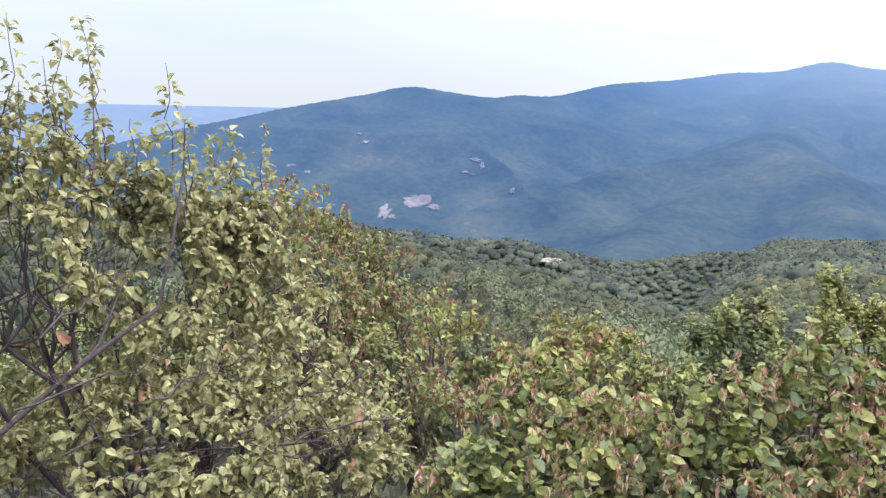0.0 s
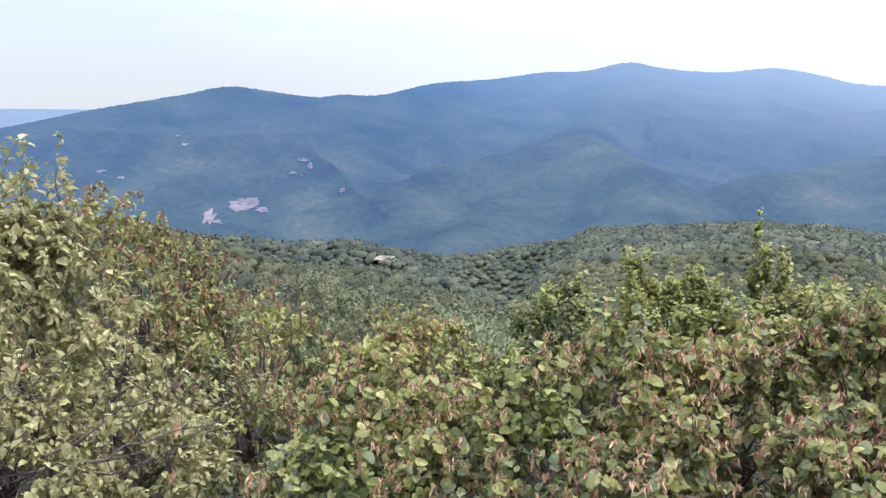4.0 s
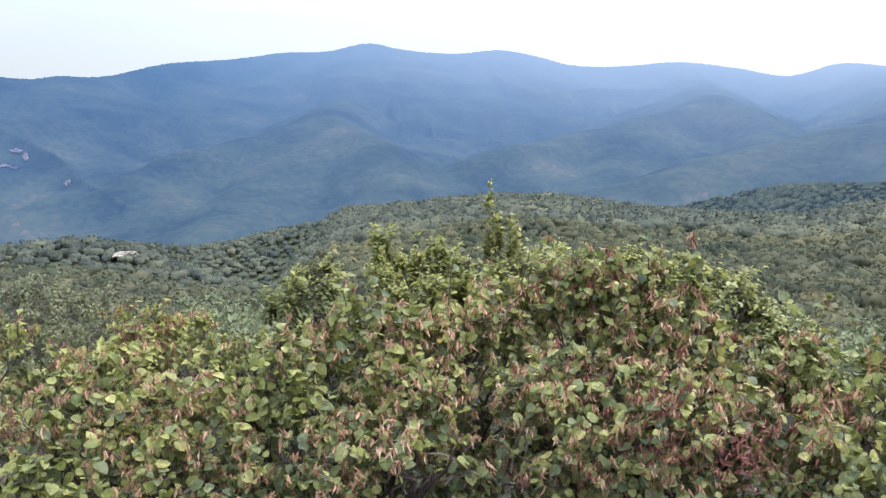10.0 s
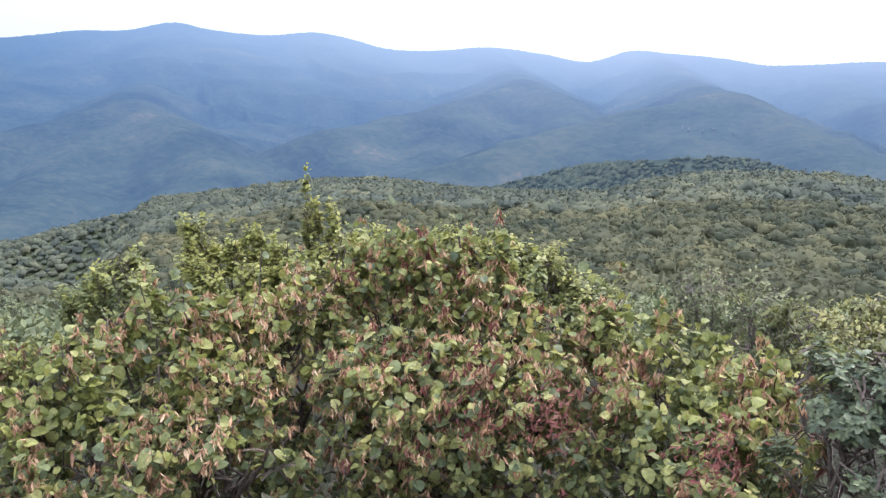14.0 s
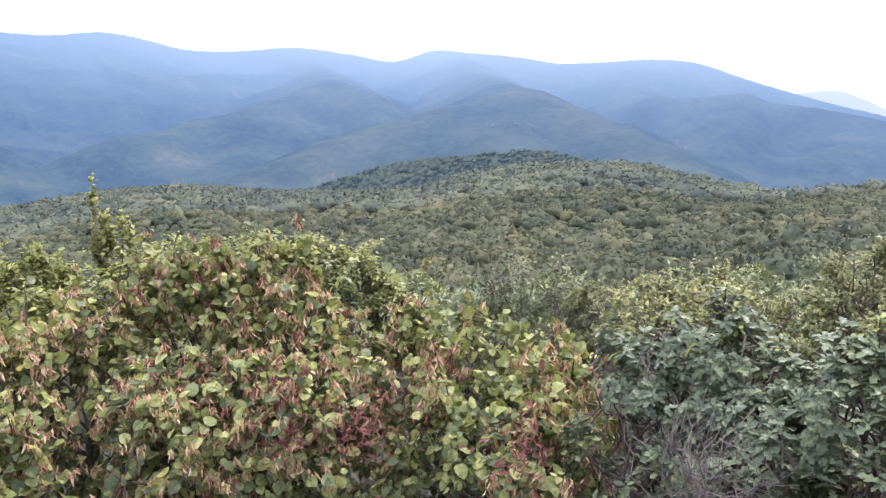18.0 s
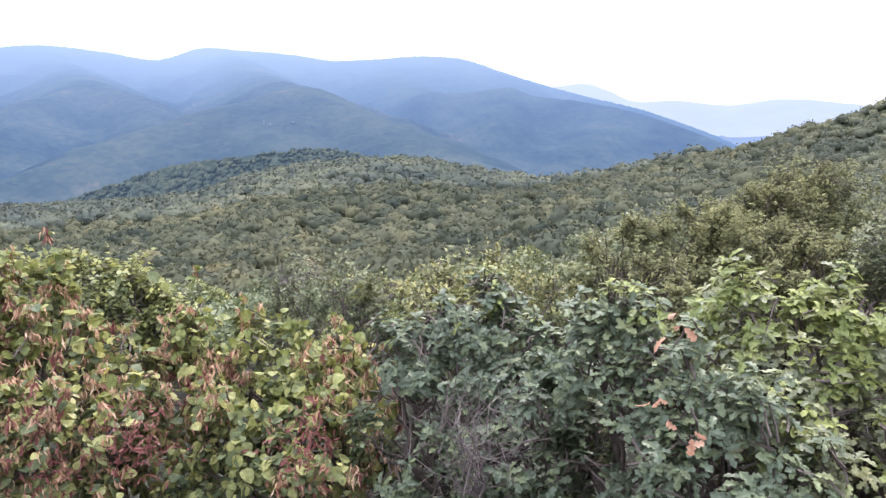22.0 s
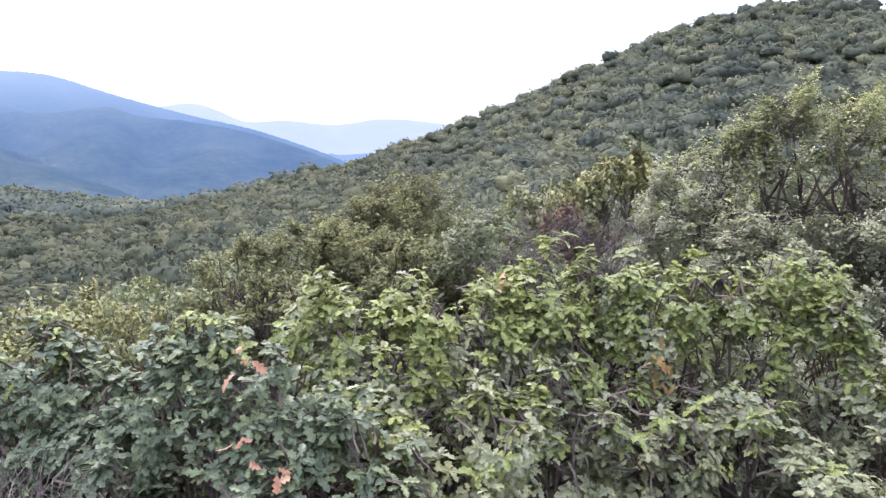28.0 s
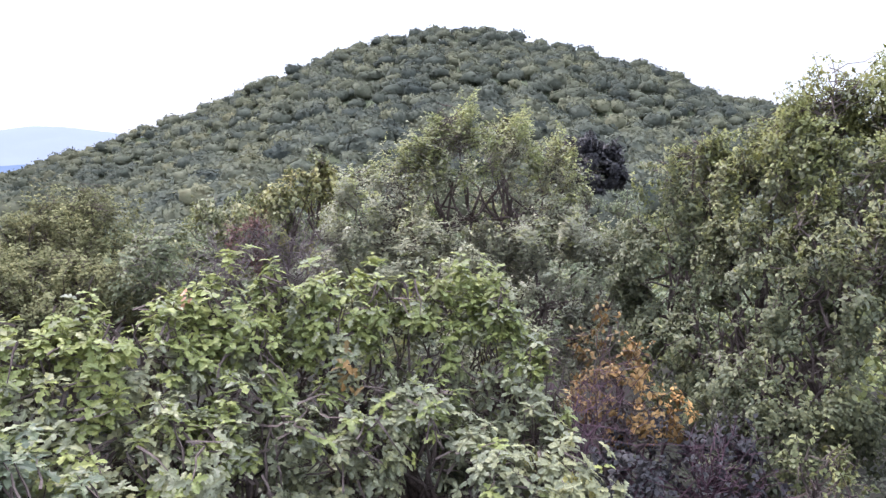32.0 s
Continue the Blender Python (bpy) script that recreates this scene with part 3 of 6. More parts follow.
def ground_z(az, r):
    """Height of the ground, vectorised over azimuth (degrees) and distance."""
    az, r = np.broadcast_arrays(np.asarray(az, float), np.asarray(r, float))
    rc = smooth(az, CREST_AZ, CREST_R)
    zc = np.tan(np.radians(smooth(az, CREST_AZ, CREST_EL))) * rc - np.interp(az, [24, 30], [1, 0]) * np.interp(rc, [250, 600], [4.8, CREST_CANOPY]) - np.interp(az, [24, 30], [0, HILL_CANOPY])
    zm = np.tan(np.radians(smooth(az, MID_AZ, MID_EL))) * 150 - CANOPY
    behind = np.clip((np.abs(az) - 95) / 30, 0, 1)
    knots_r = [np.zeros_like(r), 1.2 + 0 * r, 4 + 0 * r, 9 + 0 * r, 15 + 0 * r, 40 + 0 * r, 150 + 0 * r, rc, rc * 1.3 + 40, rc * 1.3 + 500, 3600 + 0 * r, 4850 + 0 * r]
    right = np.clip((az - 12) / 15, 0, 1)
    z4, z9, z15, z40 = -2.9 + behind, -4.9 + 2 * behind, -7.6 + 0.7 * right + 4 * behind, -15.5 + 3.5 * right + 6 * behind
    knots_z = [-1.72 + 0 * r, -1.75 + 0 * r, z4, z9, z15, z40, zm, zc, zc - 35, -345 + 0 * r, np.where(az < -74, -330.0, -420.0), np.where(az < -74, -70.0, -345.0)]
    z = np.array(knots_z[-1])
    for i in range(len(knots_r) - 1):
        a, b = knots_r[i], knots_r[i + 1]
        t = np.clip((r - a) / (b - a), 0, 1)
        seg = knots_z[i] + (knots_z[i + 1] - knots_z[i]) * t
        z = np.where((r >= a) & (r <= b), seg, z)
    for spur in VALLEY_SPURS:
        rs = smooth(az, spur[:, 0], spur[:, 2])
        zs = np.tan(np.radians(smooth(az, spur[:, 0], spur[:, 1]))) * rs - CREST_CANOPY
        ends = np.clip(np.minimum(az - spur[0, 0], spur[-1, 0] - az) / 3, 0, 1)
        off = np.sqrt((r - rs) ** 2 + 900) - 30
        z = np.where((az > spur[0, 0]) & (az < spur[-1, 0]), np.maximum(z, zs - np.where(r < rs, 0.34, 0.5) * off - 120 * (1 - ends)), z)
    x, y = r * np.sin(np.radians(az)), r * np.cos(np.radians(az))
    swell = np.clip((r - 30) / 150, 0, 1) * np.clip((3000 - r) / 1000, 0, 1)
    return z + 3.5 * swell * fbm(x / 70 + 11, y / 70 + 5, 3, 3) + 0.12 * np.clip(r / 3, 0, 1) * fbm(x * 0.8, y * 0.8, 9, 3)


def ground_at(x, y):
    return float(ground_z(math.degrees(math.atan2(x, y)), math.hypot(x, y)))


def build_ground():
    rr = np.concatenate([[0.0], np.geomspace(0.6, 4850, 150)])
    az = np.concatenate([np.arange(-180, -100, 2.0), np.arange(-100, 100, 0.8), np.arange(100, 180, 2.0)])
    A, R = np.meshgrid(az, rr[1:], indexing="ij")
    Z = ground_z(A, R)
    x, y = R * np.sin(np.radians(A)), R * np.cos(np.radians(A))
    na, nr = A.shape
    v = np.concatenate([np.stack([x, y, Z], 2).reshape(-1, 3), [(0, 0, -1.72)]])
    i, j = np.meshgrid(np.arange(na), np.arange(nr - 1), indexing="ij")
    p, q = (i * nr + j).ravel(), (((i + 1) % na) * nr + j).ravel()
    t = np.concatenate([np.stack([p, q + 1, q], 1), np.stack([p, p + 1, q + 1], 1)])
    k = np.arange(na)
    t = np.concatenate([t, np.stack([k * nr, ((k + 1) % na) * nr, np.full(na, na * nr)], 1)])
    bag = Bag()
    bag.add(v, t)
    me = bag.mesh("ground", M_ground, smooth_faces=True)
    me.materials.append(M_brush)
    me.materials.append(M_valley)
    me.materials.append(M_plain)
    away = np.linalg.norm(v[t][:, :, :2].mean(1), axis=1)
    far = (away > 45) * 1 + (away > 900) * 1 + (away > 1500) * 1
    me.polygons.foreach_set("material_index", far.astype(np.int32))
    return tagged(new("ground", me), "steep woodland floor, darkened for shade, falling away to a plain with painted blue haze", "ground", kind="structure")


# valley slopes and plain carry their haze as emission in the surface
M_valley = hazed_material("hazed_valley_slopes", (0.03, 0.042, 0.036), (0.09, 0.10, 0.07), (0.10, 0.165, 0.24), 0.40, 0.06)
M_plain = hazed_material("hazed_plain", (0.05, 0.07, 0.08), (0.14, 0.16, 0.15), (0.32, 0.47, 0.72), 0.90)
build_ground()


# ---- mountains: backdrop ridges beyond the near woods ----
# each ridge: points of its crest (azimuth, elevation, distance), the fall of its flanks, and how far apart its ribs lie
SKYLINE = [(-104, -8, 2500), (-96, -6, 2600), (-90, -4.2, 2700), (-83.1, -2.45, 2800), (-80, -1.8, 2850), (-75.9, -0.87, 2900), (-72.2, -0.15, 2950), (-69.7, 0.32, 3000), (-66.8, 0.92, 3000), (-63.4, 0.6, 3050),
           (-60.5, 0.3, 3100), (-58, 0.52, 3200), (-56.7, 0.46, 3350), (-51.6, 1.46, 3750), (-47.3, 1.84, 4050), (-43.3, 2.38, 4200), (-40.8, 2.47, 4250), (-37.2, 3.1, 4300), (-35.6, 2.8, 4300), (-31, 2.46, 4300), (-27.7, 2.72, 4300)]
SKYLINE_EAST = [(-27.7, 2.72, 4300), (-25.6, 2.4, 4300), (-22.8, 1.72, 4300), (-19, 1.62, 4300), (-15.3, 1.92, 4300), (-11.1, 1.5, 4300), (-7.9, 1.0, 4300), (-4.8, 1.8, 4250), (-2, 1.63, 4200), (1.5, 1.33, 4150), (4.2, 0.92, 4100), (7, 0.98, 4100),
                (11, 1.2, 4050), (13.9, 0.96, 4000), (16.9, 0.0, 3950), (20, -0.95, 3900), (23, -1.75, 3850), (27, -2.7, 3800), (32, -4.4, 3700), (38, -7, 3600)]
RIDGES = [
    (SKYLINE, 0.42, 330), (SKYLINE_EAST, 0.42, 330),
    # the rocky western ridge throws two spurs to the valley
    ([(-66.8, 0.92, 3000), (-65.2, -2.5, 2600), (-64.6, -5.5, 2300), (-64.9, -8.5, 2050), (-65.4, -10.5, 1900)], 0.5, 240),
    ([(-72.2, -0.15, 2950), (-71, -3.4, 2500), (-69, -6.6, 2100), (-67, -9.3, 1800)], 0.5, 240),
    ([(-78, -1.3, 2850), (-77.5, -4.5, 2350), (-74.5, -8.5, 1900)], 0.5, 240),
    ([(-57, 0.4, 3300), (-53, -2.2, 3050), (-50.7, -3.5, 2900), (-52.6, -5.2, 2700), (-56, -7.0, 2450)], 0.5, 240),
    # the wooded spur in the middle, with arms to both sides
    ([(-37.3, 2.9, 4280), (-39.1, -0.5, 3500), (-41.3, -2.25, 2490), (-45.8, -3.6, 2320), (-50, -4.65, 2190), (-54.2, -6.15, 2060), (-58.3, -7.25, 1980), (-61.5, -8.4, 1890), (-64.2, -9.4, 1810)], 0.5, 200),
    ([(-41.3, -2.25, 2490), (-43.2, -4.7, 2150), (-46.1, -7.15, 1850), (-48.7, -9.5, 1590), (-50.4, -11.3, 1420)], 0.55, 170),
    ([(-41.3, -2.25, 2490), (-38.5, -3.4, 2240), (-36.1, -5.3, 1980), (-35.2, -7.2, 1760), (-37, -9.5, 1550)], 0.55, 170),
    ([(-50, -4.65, 2190), (-51.5, -7.2, 1940), (-54, -9.8, 1680)], 0.55, 150),
    ([(-33.3, 2.3, 4280), (-32, -1.4, 3700), (-32.6, -3.1, 3300), (-34.6, -4.6, 2540), (-34.2, -6.6, 2320)], 0.5, 220),
    ([(-28.5, 2.6, 4280), (-27.2, -0.6, 3700), (-27.6, -3.0, 3300)], 0.5, 240),
    # the step of hills before the long ridge
    ([(-15.3, 1.9, 4280), (-13.4, 0.4, 3700), (-12.3, -0.75, 2710), (-15.2, -1.45, 2580), (-18.1, -2.4, 2450), (-21.5, -3.2, 2320), (-23.6, -4.0, 2240), (-27, -4.35, 2110), (-29.2, -5.15, 2020), (-32.2, -6.4, 1940), (-36.4, -8.3, 1810), (-40.1, -9.3, 1680)], 0.5, 200),
    ([(-12.3, -0.75, 2710), (-9.6, -1.45, 2540), (-8.2, -2.8, 2320), (-10.1, -4.2, 2110), (-13.5, -6.2, 1850)], 0.5, 190),
    ([(-18.1, -2.4, 2450), (-18.9, -4.4, 2150), (-20.5, -7.1, 1850)], 0.55, 160),
    ([(-23.6, -4.0, 2240), (-24.6, -6.0, 1980), (-27, -8.0, 1760)], 0.55, 150),
    # the hill with the cliff
    ([(-3.4, 1.75, 4220), (-0.8, -0.15, 3300), (2.25, -1.2, 2110), (-2.4, -1.95, 2020), (-5.4, -2.75, 1940), (-8.5, -3.65, 1850), (-10.9, -4.5, 1760), (-13.3, -5.4, 1680), (-17.5, -6.8, 1590), (-21.1, -7.9, 1500)], 0.5, 170),
    ([(2.25, -1.2, 2110), (4.6, -2.4, 1940), (8, -3.85, 1760), (10.5, -5.1, 1630), (13, -6.3, 1500), (15.5, -7.2, 1420)], 0.5, 170),
    ([(2.25, -1.2, 2110), (0.4, -4.0, 1760), (-1.5, -6.2, 1500)], 0.6, 150),
    # the blue slope to the south
    ([(7.8, 1.0, 4080), (10.3, -1.1, 3300), (12.3, -1.5, 2950), (17, -1.3, 2900), (21.3, -1.95, 2850), (25.3, -2.65, 2800), (28.5, -3.05, 2750), (31.2, -4.0, 2700), (34.2, -4.85, 2650), (38, -6.6, 2600)], 0.45, 240),
    ([(17, -1.3, 2900), (16, -3.6, 2450), (14.5, -6.2, 2100)], 0.5, 200),
    ([(25.3, -2.65, 2800), (23.5, -4.6, 2400), (21, -6.8, 2050)], 0.5, 200),
]
LAST_RIDGES = [([(14, -1.5, 4750), (18, -1.12, 4750), (20.5, -1.06, 4750), (23.1, -0.87, 4750), (24.9, -1.5, 4750), (25.8, -1.92, 4750), (29.5, -2.03, 4750), (32.8, -2.34, 4750), (36.1, -1.9, 4750), (38.1, -1.92, 4750), (41, -2.2, 4750), (48, -2.4, 4750), (60, -3, 4750)], 0.5, 300)]
FLOOR = -330.0


def range_heights(A, R, ridges, seed):
    """Heights of a mountain range over azimuth and distance: flanks that fall from every crest, ribbed by gullies."""
    x, y = R * np.sin(np.radians(A)), R * np.cos(np.radians(A))
    soft = 9.0
    total = np.exp((FLOOR + 25 * fbm(x / 300, y / 300, seed, 3) - FLOOR) / soft)
    for k, (line, fall, ribs) in enumerate(ridges):
        c = np.array(line, float)
        px, py, pz = c[:, 2] * np.sin(np.radians(c[:, 0])), c[:, 2] * np.cos(np.radians(c[:, 0])), c[:, 2] * np.tan(np.radians(c[:, 1]))
        run = np.concatenate([[0], np.cumsum(np.hypot(np.diff(px), np.diff(py)))])
        best = np.full(A.shape, -1e9)
        for i in range(len(c) - 1):
            ux, uy = px[i + 1] - px[i], py[i + 1] - py[i]
            t = np.clip(((x - px[i]) * ux + (y - py[i]) * uy) / (ux * ux + uy * uy), 0, 1)
            dx, dy = x - px[i] - t * ux, y - py[i] - t * uy
            d = np.sqrt(dx * dx + dy * dy + 4900) - 70
            side = np.sign(ux * dy - uy * dx)
            along = run[i] + t * (run[i + 1] - run[i])
            warp = along / ribs + 0.25 * fbm(x / 500, y / 500, seed + k, 2) + side * d / (ribs * 5)
            g = np.abs(fbm(warp, d / (ribs * 3.5) + 7 * side, seed + 3 * k, 2))
            h = pz[i] + t * (pz[i + 1] - pz[i]) - fall * d * (0.80 + 0.75 * np.clip(g * 1.6, 0, 1) * np.clip(d / 90, 0, 1)) * (1 - 0.18 * np.clip(d / 900, 0, 1))
            best = np.maximum(best, h)
        total = total + np.exp(np.clip((best - FLOOR) / soft, -40, 80))
    z = FLOOR + soft * np.log(total)
    return z + 9 * fbm(x / 120, y / 120, seed + 60, 3) * np.clip((z - FLOOR) / 120, 0, 1)


def mountain_range(name, label, ridges, skyline, r0, az0, az1, step, rows, material, seed):
    c = np.array(skyline, float)
    az = np.arange(az0, az1, step)
    sky_r, sky_el = np.interp(az, c[:, 0], c[:, 2])[:, None], smooth(az, c[:, 0], c[:, 1])[:, None]
    s = np.concatenate([np.linspace(0, 1, rows), [1.02, 1.06, 1.11]])
    A = az[:, None] + 0 * s[None]
    R = r0 + (sky_r - r0) * s[None]
    Z = range_heights(A, R, ridges, seed)
    # nothing before the crest stands above it, and trees roughen the crest itself
    cap = R * np.tan(np.radians(sky_el))
    rough = 3.0 * fbm(az * 7, az * 0, seed, 3)[:, None]
    Z = np.minimum(Z, cap - 16 * np.clip((1 - s[None]) / 0.06, 0, 1))
    Z[:, rows - 1:rows] = cap[:, rows - 1:rows] + rough
    Z[:, rows:] = np.minimum(Z[:, rows:], cap[:, rows - 1:rows] - 60 * np.arange(1, 4)[None])
    v = np.stack([R * np.sin(np.radians(A)), R * np.cos(np.radians(A)), Z], 2)
    na, nr = R.shape
    i, j = np.meshgrid(np.arange(na - 1), np.arange(nr - 1), indexing="ij")
    p, q = (i * nr + j).ravel(), ((i + 1) * nr + j).ravel()
    bag = Bag()
    bag.add(v.reshape(-1, 3), np.concatenate([np.stack([p, q + 1, q], 1), np.stack([p, p + 1, q + 1], 1)]))
    tagged(new(name, bag.mesh(name, material, smooth_faces=True)), label, "mountain", kind="structure")
    return az, R[:, :rows], Z[:, :rows]


M_range = hazed_range_material("hazed_mountain_woods", RANGE_TONES)
# nearly all emission: white haze painted onto the last ridges
M_last = hazed_material("hazed_last_ridges", (0.05, 0.07, 0.06), (0.10, 0.12, 0.10), (0.55, 0.68, 0.88), 0.88, 0.02)
M_far_rock = hazed_range_material("hazed_pale_rock", ROCK_TONES)
M_cliff_rock = hazed_range_material("hazed_grey_rock", CLIFF_TONES)

mountain_range("mountain_backdrop_last", "last ridges faded to pale blue by haze painted on as glow", LAST_RIDGES, LAST_RIDGES[0][0], 4300, 14, 60, 0.3, 24, M_last, 41)
RANGE = mountain_range("mountain_backdrop", "long wooded mountain range with spurs and gullies, bright blue haze painted on", RIDGES, SKYLINE + SKYLINE_EAST[1:], 1250, -104, 38, 0.13, 190, M_range, 7)


def ridge(name, label, crest, r_crest, r_foot, z_foot, material, seed, spur=1.0, step=0.18, trees=0.03):
    """One mountain: a front slope with spurs and gullies up to its crest, and the back of it."""
    c = np.array(crest, float)
    az = np.arange(c[0, 0], c[-1, 0], step)
    el = smooth(az, c[:, 0], c[:, 1])
    bumps = trees * fbm(az * 6, az * 0, seed, 3)
    s = np.linspace(0, 1, 56)
    A, S = np.meshgrid(az, s, indexing="ij")
    zc = np.tan(np.radians(el))[:, None] * r_crest
    R = r_foot + (r_crest - r_foot) * S + 0 * A
    hump = np.sin(np.pi * np.clip(S, 0, 1)) ** 0.7
    size = 0.15 * (r_crest - r_foot) + 90
    u, w = np.radians(A) * R / size, R / (2.4 * size)
    u = u + 0.45 * w * np.sin(seed) + 0.35 * fbm(u * 0.5, w * 0.5, seed + 5, 2)
    g1 = 1.15 - 2.2 * np.sqrt(fbm(u, w + seed, seed, 2) ** 2 + 0.006)
    g2 = 1.15 - 2.2 * np.sqrt(fbm(u * 2.3, w * 1.6 + seed, seed + 9, 2) ** 2 + 0.006)
    gully = 0.72 * g1 + 0.28 * g2
    Z = z_foot + (zc - z_foot) * S + 0.8 * spur * size * (gully - 0.35) * hump
    cap = R * (zc / r_crest) - (1 - S) * 0.02 * np.abs(zc - z_foot)
    over = np.maximum(Z - cap, 0)
    Z = np.minimum(Z, cap) - 0.25 * over
    Z[:, -1] += r_crest * np.radians(bumps)
    back_r, back_z = np.stack([R[:, -1] + 0.03 * r_crest, R[:, -1] + 0.09 * r_crest], 1), np.stack([Z[:, -1] - 0.025 * r_crest, np.full(len(az), z_foot)], 1)
    R, Z = np.concatenate([R, back_r], 1), np.concatenate([Z, back_z], 1)
    a2 = np.radians(az)[:, None]
    v = np.stack([R * np.sin(a2), R * np.cos(a2), Z], 2)
    na, nr = R.shape
    i, j = np.meshgrid(np.arange(na - 1), np.arange(nr - 1), indexing="ij")
    p, q = (i * nr + j).ravel(), ((i + 1) * nr + j).ravel()
    bag = Bag()
    bag.add(v.reshape(-1, 3), np.concatenate([np.stack([p, q + 1, q], 1), np.stack([p, p + 1, q + 1], 1)]))
    tagged(new(name, bag.mesh(name, material, smooth_faces=True)), label, "mountain", kind="structure")
    return az, R[:, :56], Z[:, :56]


# its surface takes the valley's painted haze
KNOLL = ridge("mountain_backdrop_knoll", "dark wooded knoll beyond the near woods, with painted haze",
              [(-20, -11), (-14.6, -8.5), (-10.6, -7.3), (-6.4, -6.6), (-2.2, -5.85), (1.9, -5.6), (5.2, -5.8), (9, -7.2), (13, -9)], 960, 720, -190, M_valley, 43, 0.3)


def drape(surface, az, el, proud):
    """The points of a mountain's face in the given directions, a little before it."""
    azs, R, Z = surface
    out = []
    for a, e in zip(az, el):
        row = int(np.clip(np.searchsorted(azs, a), 0, len(azs) - 1))
        up = np.degrees(np.arctan2(Z[row], R[row]))
        top = np.maximum.accumulate(up)
        r = float(np.interp(e, top + np.arange(len(top)) * 1e-6, R[row])) - proud
        out.append((r * math.sin(radians(a)), r * math.cos(radians(a)), r * math.tan(radians(e))))
    return np.array(out)


def outcrop(surface, az, el, wide, high, seed, slant=0.0, name="rock_outcrop", label="bare pale rock outcrop on a far wooded slope", category="rock", group="rock outcrops", material=None):
    """A bare patch lying on a mountain's face, ragged at its edges and uneven."""
    rng = np.random.default_rng(seed)
    n, m = 22, 5
    azs, els = [az], [el]
    for ring in range(1, m + 1):
        q = ring / m
        for i in range(n):
            a = 2 * math.pi * i / n
            edge = 1 + 0.75 * float(fbm(np.array(2.2 * math.cos(a) + seed), np.array(2.2 * math.sin(a)), seed, 3)) + rng.normal(0, 0.07)
            u = q * edge * wide / 2 * math.cos(a)
            azs.append(az + u)
            els.append(el + q * edge * high / 2 * math.sin(a) + slant * u)
    v = drape(surface, azs, els, 7.0)
    away = unit(v) * rng.normal(0, 0.7, (len(v), 1))
    away[1 + (m - 1) * n:] += unit(v[1 + (m - 1) * n:]) * 7
    t = [(0, 1 + i, 1 + (i + 1) % n) for i in range(n)]
    for ring in range(m - 1):
        for i in range(n):
            p, q = 1 + ring * n + i, 1 + ring * n + (i + 1) % n
            t += [(p, p + n, q + n), (p, q + n, q)]
    bag = Bag()
    bag.add(v + away, t)
    tagged(new(name, bag.mesh(name, material or M_far_rock, smooth_faces=True)), label, category, group)


for i, spot in enumerate([(-65.7, -7.6, 2.2, 0.85, 0.1), (-64.6, -8.0, 1.0, 0.4, -0.25), (-66.1, -7.3, 0.5, 0.35, 0.0), (-68.4, -8.5, 0.9, 0.75, 0.4), (-67.9, -8.8, 0.8, 0.25, -0.2), (-61.5, -4.35, 0.7, 0.22, -0.2), (-61.0, -4.75, 0.35, 0.45, 0.2),
                          (-62.3, -5.3, 0.8, 0.16, 0.0), (-61.7, -5.45, 0.5, 0.14, 0.0), (-58.7, -6.65, 0.5, 0.32, 0.2), (-69.8, -3.2, 0.5, 0.16, 0.0), (-70.3, -2.6, 0.3, 0.14, 0.0), (-75.5, -5.0, 0.7, 0.2, 0.1), (-74.2, -5.5, 0.4, 0.2, 0.0)]):
    outcrop(RANGE, spot[0], spot[1], spot[2], spot[3] * 1.2, seed=50 + i, slant=spot[4])
for i, spot in enumerate([(-0.9, -3.5, 0.14, 0.34), (-0.45, -3.6, 0.12, 0.26), (0.5, -3.7, 0.12, 0.26), (1.2, -3.5, 0.3, 0.14), (2.6, -3.8, 0.16, 0.16)]):
    outcrop(RANGE, *spot, seed=70 + i, material=M_cliff_rock)


